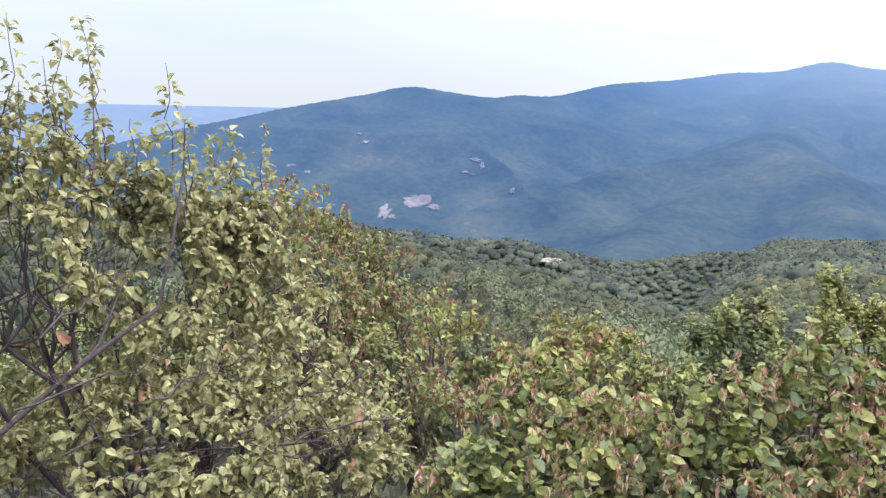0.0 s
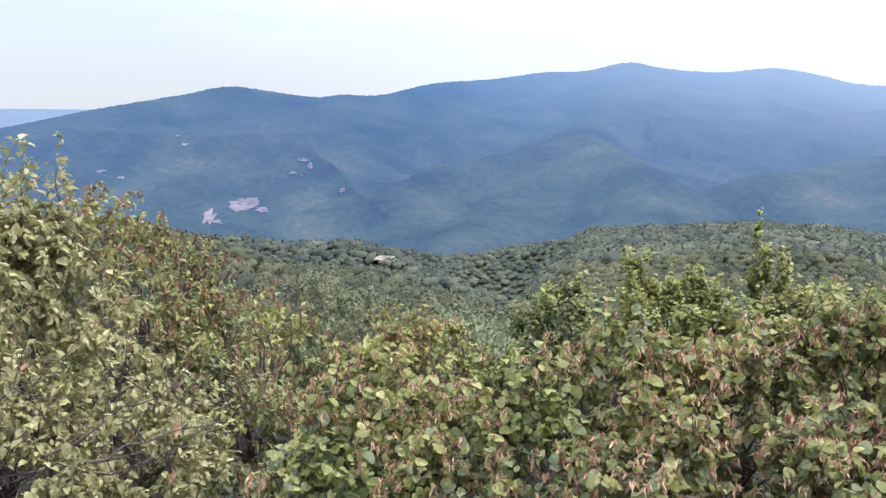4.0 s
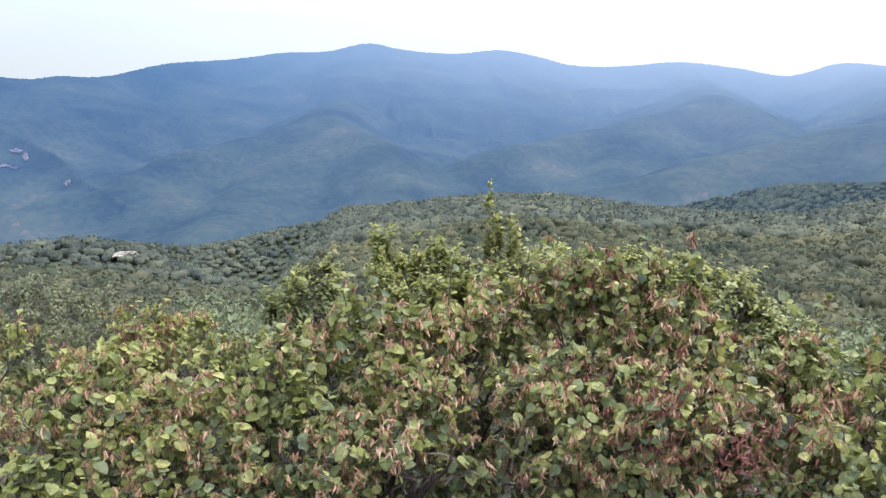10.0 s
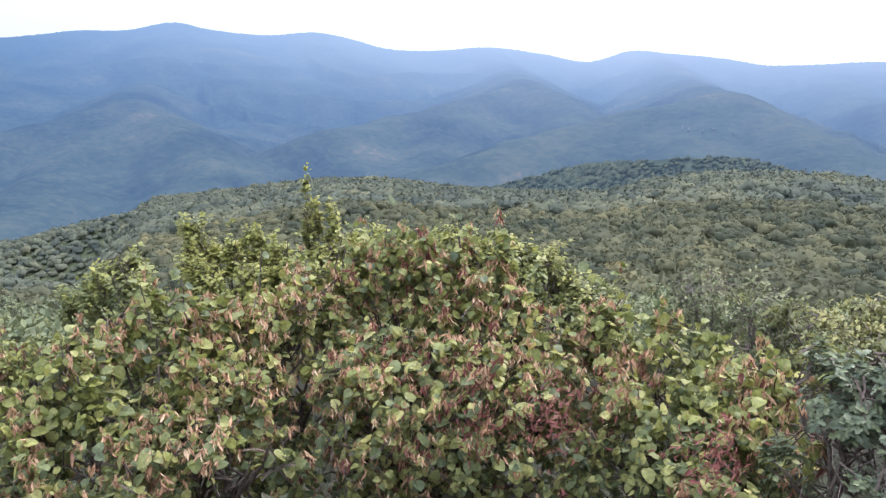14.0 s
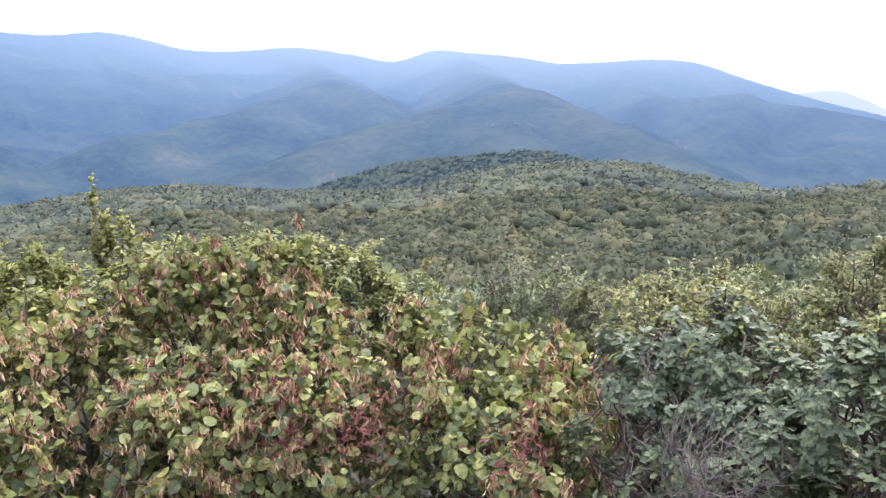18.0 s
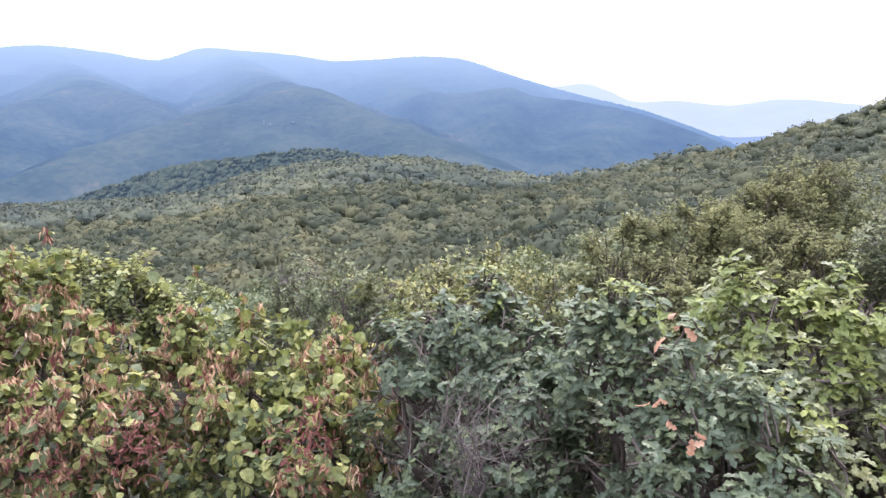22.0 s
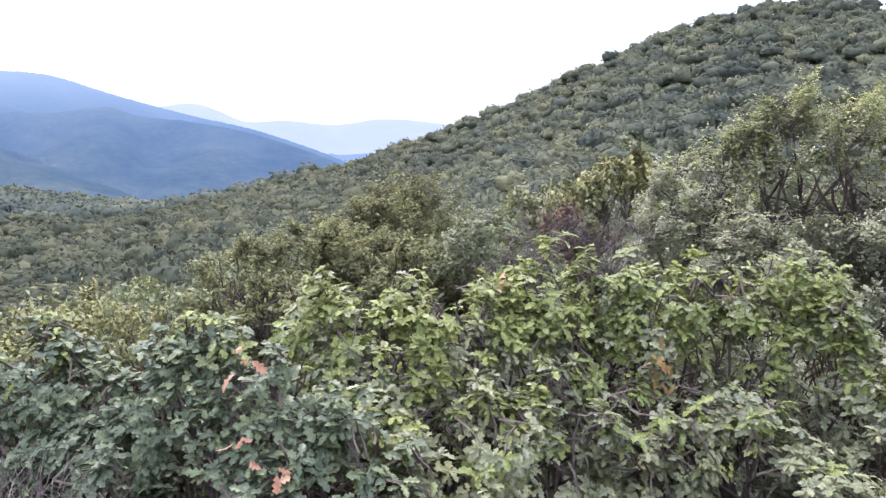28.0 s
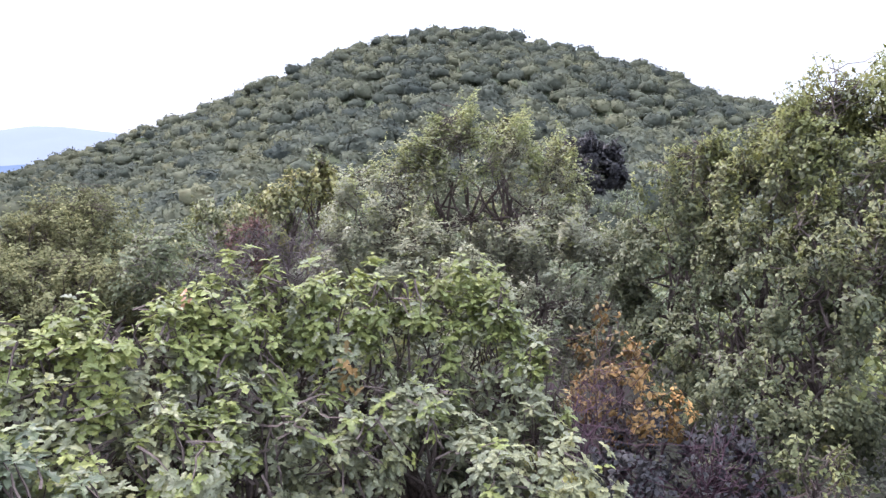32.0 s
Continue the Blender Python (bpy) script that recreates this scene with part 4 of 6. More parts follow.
# ---- woods that cover the slopes, crown by crown ----
def crown_shape(rng, quads, levels, flat=0.8, leaf=0.14, rise=0.15):
    """A tree crown one unit across its half: several domes grown into one, roughened by clumps of leaves."""
    ico = bmesh.new()
    bmesh.ops.create_icosphere(ico, subdivisions=levels, radius=1.0)
    d0 = np.array([w.co[:] for w in ico.verts])
    faces = np.array([[w.index for w in f.verts] for f in ico.faces])
    ico.free()
    k = 6
    turn = np.arange(k) * 2 * np.pi / k + rng.uniform(0, 0.9, k)
    heart = np.stack([np.cos(turn), np.sin(turn), rng.uniform(-0.25, 0.75, k)], 1) * rng.uniform(0.40, 0.62, (k, 1))
    heart, size = np.concatenate([heart, [(0, 0, 0.1)]]), np.append(rng.uniform(0.30, 0.50, k), 0.56)
    waves, shift = rng.normal(0, 7.0, (5, 3)), rng.uniform(0, 6.28, 5)

    def reach(d):
        dot = d @ heart.T
        root = dot ** 2 - (heart ** 2).sum(1) + size ** 2
        far = np.where(root > 0, dot + np.sqrt(np.maximum(root, 0)), 0).max(1)
        p = d * (far * (1 + 0.03 * np.sin(d @ waves.T + shift).sum(1)))[:, None] * (1, 1, flat)
        p[:, 2] = np.where(p[:, 2] < 0, p[:, 2] * 0.6, p[:, 2])
        return p

    cv = reach(d0)
    across = np.cross(cv[faces[:, 1]] - cv[faces[:, 0]], cv[faces[:, 2]] - cv[faces[:, 0]])
    turned = np.zeros_like(cv)
    for c in range(3):
        np.add.at(turned, faces[:, c], across)
    turned = unit(turned)
    turned = unit(turned + (0, 0, rise))
    bag = Bag()
    bag.add(cv, faces[cv[faces][:, :, 2].mean(1) > -0.22])
    d = unit(rng.normal(0, 1, (quads, 3)) + (0, 0, 0.7))
    out = turned[np.argmax(d @ d0.T, 1)]
    pos = reach(d) + out * rng.uniform(-0.03, 0.07, (quads, 1))
    strew(bag, TINY, pos, frames_of(np.cross(out, rng.normal(0, 1, (quads, 3))) + out * 0.5, out + rng.normal(0, 0.3, (quads, 3)), leaf * rng.uniform(0.6, 1.4, quads)))
    soft = unit(np.repeat(out + rng.normal(0, 0.13, (quads, 3)), 4, axis=0))
    return np.concatenate(bag.v), np.concatenate(bag.t), np.concatenate([turned, soft])


CLEARINGS = [(-56.3, -54.0, 650, 800), (-67.2, -66.0, 330, 400)]


def woods(name, label, r0, r1, spacing, size, quads, levels, material, az0, az1, seed, skip_hidden=1.2, leaf=0.14, flat=0.85, rise=0.15):
    """All crowns of a belt of woodland in one mesh; those hidden behind nearer ones are left out."""
    rng = np.random.default_rng(seed)
    shapes = [crown_shape(rng, quads, levels, flat, leaf, rise) for _ in range(7)]
    bag, tints, turned = Bag(), [], []
    picks = [[] for _ in shapes]
    r = r0
    az_bins = np.arange(-100, 101, 1.0)
    probe_r = np.geomspace(25, 1000, 90)
    probe = np.degrees(np.arctan2(ground_z(az_bins[:, None], probe_r[None]) + CANOPY * 0.9, probe_r[None]))
    best = np.maximum.accumulate(probe, 1)
    while r < r1:
        count = int(radians(az1 - az0) * r / spacing)
        az = np.linspace(az0, az1, count) + rng.normal(0, 0.35, count) * np.degrees(spacing / r)
        rr = r + rng.normal(0, 0.35 * spacing, count)
        z = ground_z(az, rr)
        s = size * np.exp(np.clip(rng.normal(0, 0.2, count), -0.3, 0.24))
        top = np.degrees(np.arctan2(z + s * 1.7, rr))
        row = np.clip(np.round(az + 100).astype(int), 0, len(az_bins) - 1)
        col = np.clip(np.searchsorted(probe_r, rr * 0.93) - 1, 0, len(probe_r) - 1)
        ok = (top > best[row, col] - skip_hidden) & (np.abs(az) < 97)
        for a0, a1, q0, q1 in CLEARINGS:
            ok &= ~((az > a0) & (az < a1) & (rr > q0) & (rr < q1))
        for a, q, h, k in zip(az[ok], rr[ok], z[ok], s[ok]):
            picks[rng.integers(len(shapes))].append((q * math.sin(radians(a)), q * math.cos(radians(a)), h + k * rng.uniform(0.05, 0.5), k, rng.uniform(0, 6.28), rng.uniform(0.8, 1.2)))
        r += spacing * 0.9
    for shape, chosen in zip(shapes, picks):
        c = np.array(chosen).reshape(-1, 6)
        cs, sn = np.cos(c[:, 4]), np.sin(c[:, 4])
        mats = np.zeros((len(c), 3, 3))
        mats[:, 0, 0], mats[:, 0, 1], mats[:, 1, 0], mats[:, 1, 1], mats[:, 2, 2] = cs, -sn, sn, cs, c[:, 5]
        strew(bag, shape[:2], c[:, :3], mats * c[:, 3][:, None, None])
        turned.append(unit(np.einsum("nij,kj->nki", mats, shape[2])).reshape(-1, 3))
        tints.append(np.repeat(np.clip(0.02 + 0.86 * rng.beta(2, 2, len(c)) + 0.25 * fbm(c[:, 0] / 60, c[:, 1] / 60, 17, 2), 0, 1), len(shape[0])))
    me = bag.mesh(name, material, smooth_faces=True)
    me.normals_split_custom_set_from_vertices(np.concatenate(turned).astype(np.float32))
    me.attributes.new("tint", "FLOAT", "POINT").data.foreach_set("value", np.concatenate(tints).astype(np.float32))
    return tagged(new(name, me), label, "woodland", kind="stuff")


# leaf colours lightened and blued to stand in for haze over distant woods
M_wood_hazed = leaf_material("hazed_woodland_leaf", [(0.0, (0.044, 0.056, 0.056)), (0.35, (0.077, 0.090, 0.076)), (0.75, (0.119, 0.127, 0.093)), (1.0, (0.166, 0.160, 0.108))], rough=0.85, spec=0.05, patch=0.9, by_tree=True, grain=0.8)
woods("far_woods", "unbroken woodland of rounded crowns on far slopes, green greyed by painted haze", 330, 900, 7.4, 4.5, 28, 2, M_wood_hazed, -97, 40, 101, 0.35, 0.32, 1.0, 0.5)
woods("valley_woods", "dense green woodland of rounded crowns on the near slopes", 130, 335, 5.2, 2.9, 50, 2, M_wood, -97, 38, 102, 0.5, 0.25, 0.95)
woods("hill_woods", "dense dark green oak scrub covering the rounded hill", 62, 275, 4.2, 2.35, 90, 2, M_hill, 26, 97, 103, 0.5, 0.27, 1.0)
woods("slope_woods", "mixed green thicket on the steep slope below the viewpoint", 56, 135, 4.0, 2.2, 90, 2, M_wood, -97, 38, 104, 0.6, 0.25, 0.95)


# knoll leaves with a quarter of bluish emission painted in for haze
M_knoll_hazed = leaf_material("hazed_knoll_leaf", [(0.0, (0.035, 0.048, 0.045)), (0.5, (0.075, 0.092, 0.068)), (1.0, (0.14, 0.145, 0.09))], rough=0.85, spec=0.05, patch=0.9, by_tree=True, grain=0.8, air=(0.10, 0.17, 0.26), veil=0.26)


def knoll_woods():
    """Tall trees standing over the dark knoll."""
    rng = np.random.default_rng(105)
    azs, R, Z = KNOLL
    shape = crown_shape(rng, 22, 2, 1.1, 0.34)
    n = 1300
    i, k = rng.choice(np.nonzero((azs > -16) & (azs < 7))[0], n), rng.integers(32, 55, n)
    a = np.radians(azs[i])
    size = np.where((azs[i] > -10.5) & (azs[i] < -3.5), 5.2, 3.6) * np.exp(np.clip(rng.normal(0, 0.15, n), -0.25, 0.25))
    pos = np.stack([R[i, k] * np.sin(a), R[i, k] * np.cos(a), Z[i, k] + 0.4 * size], 1)
    bag = Bag()
    strew(bag, shape[:2], pos, np.eye(3)[None] * size[:, None, None])
    me = bag.mesh("knoll_woods", M_knoll_hazed, smooth_faces=True)
    me.normals_split_custom_set_from_vertices(np.tile(shape[2], (n, 1)).astype(np.float32))
    me.attributes.new("tint", "FLOAT", "POINT").data.foreach_set("value", np.repeat(rng.beta(2, 3, n), len(shape[0])).astype(np.float32))
    tagged(new("knoll_woods", me), "dark tall woodland standing on the knoll, thin haze painted on", "woodland", kind="stuff")


knoll_woods()
VALLEY_AZ = np.arange(-70.0, -50.0, 0.25)
VALLEY_R = np.tile(np.linspace(300, 860, 60), (len(VALLEY_AZ), 1))
VALLEY = (VALLEY_AZ, VALLEY_R, ground_z(VALLEY_AZ[:, None], VALLEY_R) + 2)
outcrop(VALLEY, -55.2, -11.75, 2.2, 0.5, 81, material=M_rock)
outcrop(VALLEY, -66.6, -10.9, 0.7, 0.35, 82, material=M_rock)


# ---- shrubs and trees near the viewpoint ----
def shrub(name, label, category, lobes, shape, leaf_mat, leaf_len, style, seed, tips=45, per_tip=6, stem=0.035, singles=0, twig_share=0.5, base=None,
          bark=None, extras=(), group="", leaf_label="", ragged=0.25, shoot=0.12, twig_r=0.004, inner=0.25,
          eye=(0, 0, 0), clumps=0.0, young=None, shoots=(), sprays=(), shoot_leaf=1.0, fill=0.0, fresh_from=0.74):
    """A woody plant whose crown is made of lobes (azimuth, elevation of the top, distance, half width, half height):
    stems, limbs, twigs, and leaves set on the twig ends. extras: (name, shape, material, length, share of twig ends, per end, label)."""
    rng = np.random.default_rng(seed)
    bark = bark or M_bark
    cs, rs = [], []
    for az, el, r, rh, rv in lobes:
        p = place(az, el, r, eye)
        cs.append(p - (0, 0, rv))
        rs.append((rh, rh, rv))
    # neighbouring lobes grow together over smaller ones between them
    pairs = set()
    for i in range(len(cs)):
        gap = [np.linalg.norm(cs[i] - cs[j]) if j != i else 1e9 for j in range(len(cs))]
        for j in np.argsort(gap)[:2]:
            if gap[j] < 1.6 * (rs[i][0] + rs[j][0]) and min(rs[i][0], rs[j][0]) > fill:
                pairs.add((min(i, int(j)), max(i, int(j))))
    for i, j in sorted(pairs):
        share = rng.uniform(0.4, 0.6)
        cs.append(cs[i] * share + cs[j] * (1 - share) + rng.normal(0, 0.1, 3) * rs[i][0])
        rs.append(tuple(0.43 * (a + b) * rng.uniform(0.9, 1.1) for a, b in zip(rs[i], rs[j])))
    cs, rs = np.array(cs), np.array(rs)
    mid = cs[: len(lobes)].mean(0)
    crest, sole = (cs + rs * (0, 0, 1))[:, 2].max(), (cs - rs * (0, 0, 1))[:, 2].min()
    if base is None:
        base = (mid[0], mid[1])
    foot = np.array((base[0], base[1], ground_at(*base) - 0.05))
    root = tagged(new(name), label, category, group)
    root.location = foot
    trunk = Bag()
    hub = foot + (mid - foot) * np.array((0.35, 0.35, 0.45))
    tube(trunk, bent(foot, hub, rng, 0.06), np.linspace(stem * 1.5, stem, 5), 8)
    part("trunk", trunk, bark, root, smooth_faces=True)
    twig_bag, leaf_bag, young_bag = Bag(), Bag(), Bag()
    soft = len(shape[0]) == 4
    leaf_turn, young_turn = [], []
    extra_bags = [Bag() for _ in extras]
    single = []
    for c, rad in zip(cs, rs):
        limb = Bag()
        low = c - (0, 0, 0.35 * rad[2])
        tube(limb, bent(hub, low, rng, 0.10), np.linspace(stem, stem * 0.6 * min(1.0, rad[0] / 0.3), 5), 6)
        limb_ob = part("limb", limb, bark, root, smooth_faces=True)
        nb = 9
        bd = unit(rng.normal(0, 1, (nb, 3)) + (0, 0, 0.45))
        nodes = []
        for d in bd:
            line = bent(low, c + d * rad * 0.82, rng, 0.10, 6)
            if singles:
                branch = Bag()
                tube(branch, line, np.linspace(stem * 0.5, stem * 0.16, 6) * min(1.0, rad[0] / 0.45), 5)
                part("branch", branch, bark, root, smooth_faces=True).parent = limb_ob
            else:
                tube(twig_bag, line, np.linspace(stem * 0.5, stem * 0.16, 6) * min(1.0, rad[0] / 0.45), 4)
            nodes += [line[2], line[3], line[4], line[5]]
        nodes = np.array(nodes)
        area = 4 * math.pi * ((rad[0] * rad[1] + 2 * rad[0] * rad[2]) / 3)
        n = int(area * tips)
        d = unit(rng.normal(0, 1, (n, 3)) + (0, 0, 0.3))
        rear = unit(c - np.asarray(eye))
        rear[2] = max(rear[2], 0) * 0.3
        hidden = ((d @ rear) > 0.3) & (rng.random(n) < 0.45)
        d[hidden] *= -1
        d[hidden, 2] *= -1
        step, local = np.ones(n), np.zeros((n, 3))
        if clumps:
            m = max(10, int(area * clumps))
            heads, deep = unit(rng.normal(0, 1, (m, 3)) + (0, 0, 0.3)), rng.uniform(0.78, 1.12, m)
            of = rng.integers(0, m, n)
            d = unit(heads[of] + rng.normal(0, 0.75 / math.sqrt(m), (n, 3)))
            step = deep[of] - 0.10 * ((d - heads[of]) ** 2).sum(1) * m
            local = np.clip((d - heads[of]) * math.sqrt(m) / 0.75, -1.3, 1.3)
        lift = step + ragged * fbm(d[:, 0] * 2.6 + seed, d[:, 1] * 2.6 + d[:, 2] * 2.1, seed, 3)
        depth = np.where(rng.random(n) < inner, rng.uniform(0.45, 0.85, n), rng.uniform(0.85, 1.04, n))
        tip = c + d * rad * (lift * depth)[:, None]
        up_tip = (d[:, 2] > 0.35) & (rng.random(n) < 0.14)
        tip[up_tip] += np.stack([rng.normal(0, 0.04, n), rng.normal(0, 0.04, n), shoot * rng.uniform(0.5, 2.2, n)], 1)[up_tip]
        # twig ends deep inside a neighbouring lobe, or far round the back, carry no leaves
        buried = np.zeros(n, bool)
        for c2, rad2 in zip(cs, rs):
            if c2 is not c and not np.array_equal(c2, c):
                buried |= (((tip - c2) / rad2) ** 2).sum(1) < 0.52
        buried |= ((tip - c) / np.linalg.norm(rad) @ rear > 0.28) & (rng.random(n) < 0.6)
        n, tip, d, depth, up_tip, local = int((~buried).sum()), tip[~buried], d[~buried], depth[~buried], up_tip[~buried], local[~buried]
        if n < 4:
            continue
        near = np.argmin(((tip[:, None] - nodes[None]) ** 2).sum(2), 1)
        start = nodes[near] + rng.normal(0, 0.10, (n, 3)) * rad
        axis = unit(tip - start)
        short = np.linalg.norm(tip - start, axis=1) < 0.55 * rad.mean()
        for i in np.nonzero(((rng.random(n) < twig_share) | up_tip) & short)[0]:
            tube(twig_bag, bent(start[i], tip[i], rng, 0.08, 4), np.linspace(twig_r * 1.6, twig_r * 0.6, 4), 3)
        span = np.linalg.norm(tip - start, axis=1)
        k = per_tip
        if style == "rosette":
            a = unit(d * 0.55 + axis * 0.3 + (0, 0, 0.75) + rng.normal(0, 0.2, (n, 3)))
            ref = unit(np.cross(a, rng.normal(0, 1, (n, 3))))
            oth = np.cross(a, ref)
            ph = (np.arange(k)[None] * 2.4 + rng.uniform(0, 6.28, (n, 1)) + rng.normal(0, 0.2, (n, k)))
            level = rng.uniform(0, 1, (n, k))
            pos = tip[:, None] - a[:, None] * (level * leaf_len * 0.9)[..., None]
            dd = ref[:, None] * np.cos(ph)[..., None] + oth[:, None] * np.sin(ph)[..., None] + a[:, None] * (0.75 - 0.8 * level)[..., None]
            up = np.broadcast_to(a[:, None], dd.shape) + rng.normal(0, 0.2, dd.shape)
        else:
            back = rng.uniform(0, 1, (n, k)) ** 1.3 * np.minimum(span, leaf_len * (3.2 if style == "hang" else 4.5))[:, None]
            pos = tip[:, None] - axis[:, None] * back[..., None] + rng.normal(0, leaf_len * 0.22, (n, k, 3))
            if style == "hang":
                dd = rng.normal(0, 0.7, (n, k, 3)) + d[:, None] * 0.35 + (0, 0, -0.45)
                up = rng.normal(0, 0.5 if singles else 0.22, (n, k, 3)) + d[:, None] * 0.5 + (0, 0, 0.8)
            else:
                side = unit(np.cross(axis, (0, 0, 1.0)))[:, None] * np.where(np.arange(k) % 2, 1.0, -1.0)[None, :, None]
                dd = axis[:, None] * 0.6 + side * 0.75 + rng.normal(0, 0.25, (n, k, 3))
                up = rng.normal(0, 0.3, (n, k, 3)) + d[:, None] * 0.25 + (0, 0, 0.95)
        size = leaf_len * np.exp(np.clip(rng.normal(-0.05, 0.28, (n, k)), -0.7, 0.45))
        pos, mats = pos.reshape(-1, 3), frames_of(dd.reshape(-1, 3), up.reshape(-1, 3), size.ravel())
        keep = np.ones(len(pos), bool)
        facing = unit(np.repeat(d * 0.6 + local * 0.55, k, axis=0) + unit(up.reshape(-1, 3)) * 0.55 + rng.normal(0, 0.12, (n * k, 3)))
        if singles:
            share = max(1, int(singles / len(cs)))
            far = np.linalg.norm(pos, axis=1) - 0.8 * (pos[:, 2] - c[2])
            first = np.argsort(far)[: share * 4][::4]
            keep[first] = False
            single += [(pos[i], mats[i]) for i in first]
        if young:
            fresh = np.repeat((d[:, 2] > 0.1) & (depth > 0.85) & ((tip[:, 2] - sole) / (crest - sole) + rng.normal(0, 0.13, n) > fresh_from), k)
            strew(young_bag, shape, pos[keep & fresh], mats[keep & fresh])
            young_turn.append(np.repeat(facing[keep & fresh], len(shape[0]), axis=0))
            keep &= ~fresh
        strew(leaf_bag, shape, pos[keep], mats[keep])
        leaf_turn.append(np.repeat(facing[keep], len(shape[0]), axis=0))
        for bag2, (_, shape2, _, len2, share2, per2, _) in zip(extra_bags, extras):
            pick = np.nonzero(rng.random(n) < share2)[0]
            m2 = len(pick)
            clump = fbm(tip[pick, 0] * 1.7 + 3, tip[pick, 1] * 1.7 + tip[pick, 2] * 1.7, seed + 4, 2)
            pick = pick[clump > -0.3]
            m2 = len(pick)
            p2 = (tip[pick] - axis[pick] * (np.minimum(span[pick], 0.12) * 0.5)[:, None] + d[pick] * 0.05)[:, None] + rng.normal(0, len2 * 0.28, (m2, per2, 3))
            d2 = rng.normal(0, 0.33, (m2, per2, 3)) + (0, 0, -1.0)
            strew(bag2, shape2, p2.reshape(-1, 3), frames_of(d2.reshape(-1, 3), rng.normal(0, 1, (m2 * per2, 3)), len2 * np.exp(rng.normal(0, 0.25, m2 * per2))))
    if twig_bag.n:
        part("twig_growth", twig_bag, bark, root, kind="stuff")
    ob = part("foliage", leaf_bag, leaf_mat, root, leaf_label, kind="stuff", smooth_faces=soft)
    if soft:
        ob.data.normals_split_custom_set_from_vertices(np.concatenate(leaf_turn).astype(np.float32))
    if young_bag.n and soft:
        part("young_foliage", young_bag, young, root, "fresh yellow-green leaves on the shoots", kind="stuff", smooth_faces=soft).data.normals_split_custom_set_from_vertices(np.concatenate(young_turn).astype(np.float32))
    elif young_bag.n:
        part("young_foliage", young_bag, young, root, "fresh yellow-green leaves on the shoots", kind="stuff")
    for az, el, r, length, leaves in shoots:
        # an upright shoot with leaves on its upper two thirds
        bag = Bag()
        end = place(az, el, r, eye)
        line = bent(end - (rng.normal(0, 0.12) * length, rng.normal(0, 0.12) * length, length), end, rng, 0.05, 7)
        tube(bag, line, np.linspace(twig_r * 1.5, twig_r * 0.5, 7), 5)
        shoot_ob = part("shoot", bag, bark, root, smooth_faces=True)
        leaves = int(leaves * 0.75)
        u = rng.uniform(0.1, 1.0, leaves) ** 0.8
        at = np.stack([np.interp(u * 6, np.arange(7), line[:, c]) for c in range(3)], 1)
        out = rng.normal(0, 1, (leaves, 3)) * (1, 1, 0.5) + (0, 0, 0.15)
        bag = Bag()
        strew(bag, shape, at + unit(out) * 0.016, frames_of(out, rng.normal(0, 0.4, (leaves, 3)) + (0, 0, 1), shoot_leaf * leaf_len * np.exp(rng.normal(0, 0.2, leaves))))
        part("shoot_foliage", bag, leaf_mat, root, kind="stuff").parent = shoot_ob
    for name2, az, el, r, eye2, count, spread, shape2, mat2, len2 in sprays:
        # a spray of leaves of another colour in one spot of the crown; few leaves are parts one by one
        at = place(az, el, r, eye2) + rng.normal(0, spread, (count, 3))
        out = rng.normal(0, 0.7, (count, 3)) + (0, 0, -0.5)
        turn = frames_of(out, rng.normal(0, 0.6, (count, 3)) + unit(-at[:1]), len2 * np.exp(rng.normal(0, 0.2, count)))
        for pick in ([slice(None)] if count > 12 else [slice(k2, k2 + 1) for k2 in range(count)]):
            bag = Bag()
            strew(bag, shape2, at[pick], turn[pick])
            part(name2, bag, mat2, root, kind="stuff" if count > 12 else "")
    for bag2, (name2, _, mat2, _, _, _, label2) in zip(extra_bags, extras):
        if bag2.n:
            part(name2, bag2, mat2, root, label2, kind="stuff")
    if single:
        one = Bag()
        one.add(*shape)
        me = one.mesh("leaf", leaf_mat)
        for p, m in single:
            ob = new("leaf", me)
            ob.parent = root
            m4 = Matrix([[*m[0], p[0] - foot[0]], [*m[1], p[1] - foot[1]], [*m[2], p[2] - foot[2]], [0, 0, 0, 1]])
            ob.matrix_basis = m4
    return root


BR = ("bract_growth", BRACT, M_bract, 0.042, 0.78, 9, "dry reddish-brown hanging seed bracts")
M_bract_dark = leaf_material("rusty_bract", [(0.0, (0.09, 0.045, 0.035)), (0.5, (0.22, 0.115, 0.085)), (1.0, (0.42, 0.25, 0.18))], rough=0.8, spec=0.1)
BR_FAR = ("bract_growth", BRACT, M_bract_dark, 0.06, 0.85, 8, "dry reddish-brown hanging seed bracts")
RED = ("red_bract_growth", BRACT, M_bract_red, 0.055, 0.16, 6, "dull red withered bracts")


EYE_0, EYE_7, EYE_11, EYE_16, EYE_21, EYE_26, EYE_30 = [np.array(next(row[1:4] for row in PATH if row[0] == t)) for t in (0.0, 7.0, 11.0, 16.0, 21.0, 26.5, 30.0)]


def linden(label, lobes, seed, eye, extras=(BR,), **more):
    return shrub("linden_shrub", label, "shrub", lobes, LINDEN, M_linden, 0.047, "hang", seed, tips=115, per_tip=6, stem=0.03, extras=extras, group="linden shrubs", eye=eye, young=M_linden_young, clumps=11.0, **more)


def oak(label, lobes, seed, eye, material=M_oak, **more):
    return shrub("oak_shrub", label, "shrub", lobes, OAK, material, 0.044, "rosette", seed, tips=150, per_tip=9, stem=0.03, group="young oaks", shoot=0.06, eye=eye, young=M_oak_young, clumps=13.0, **{"fresh_from": 0.66, **more})


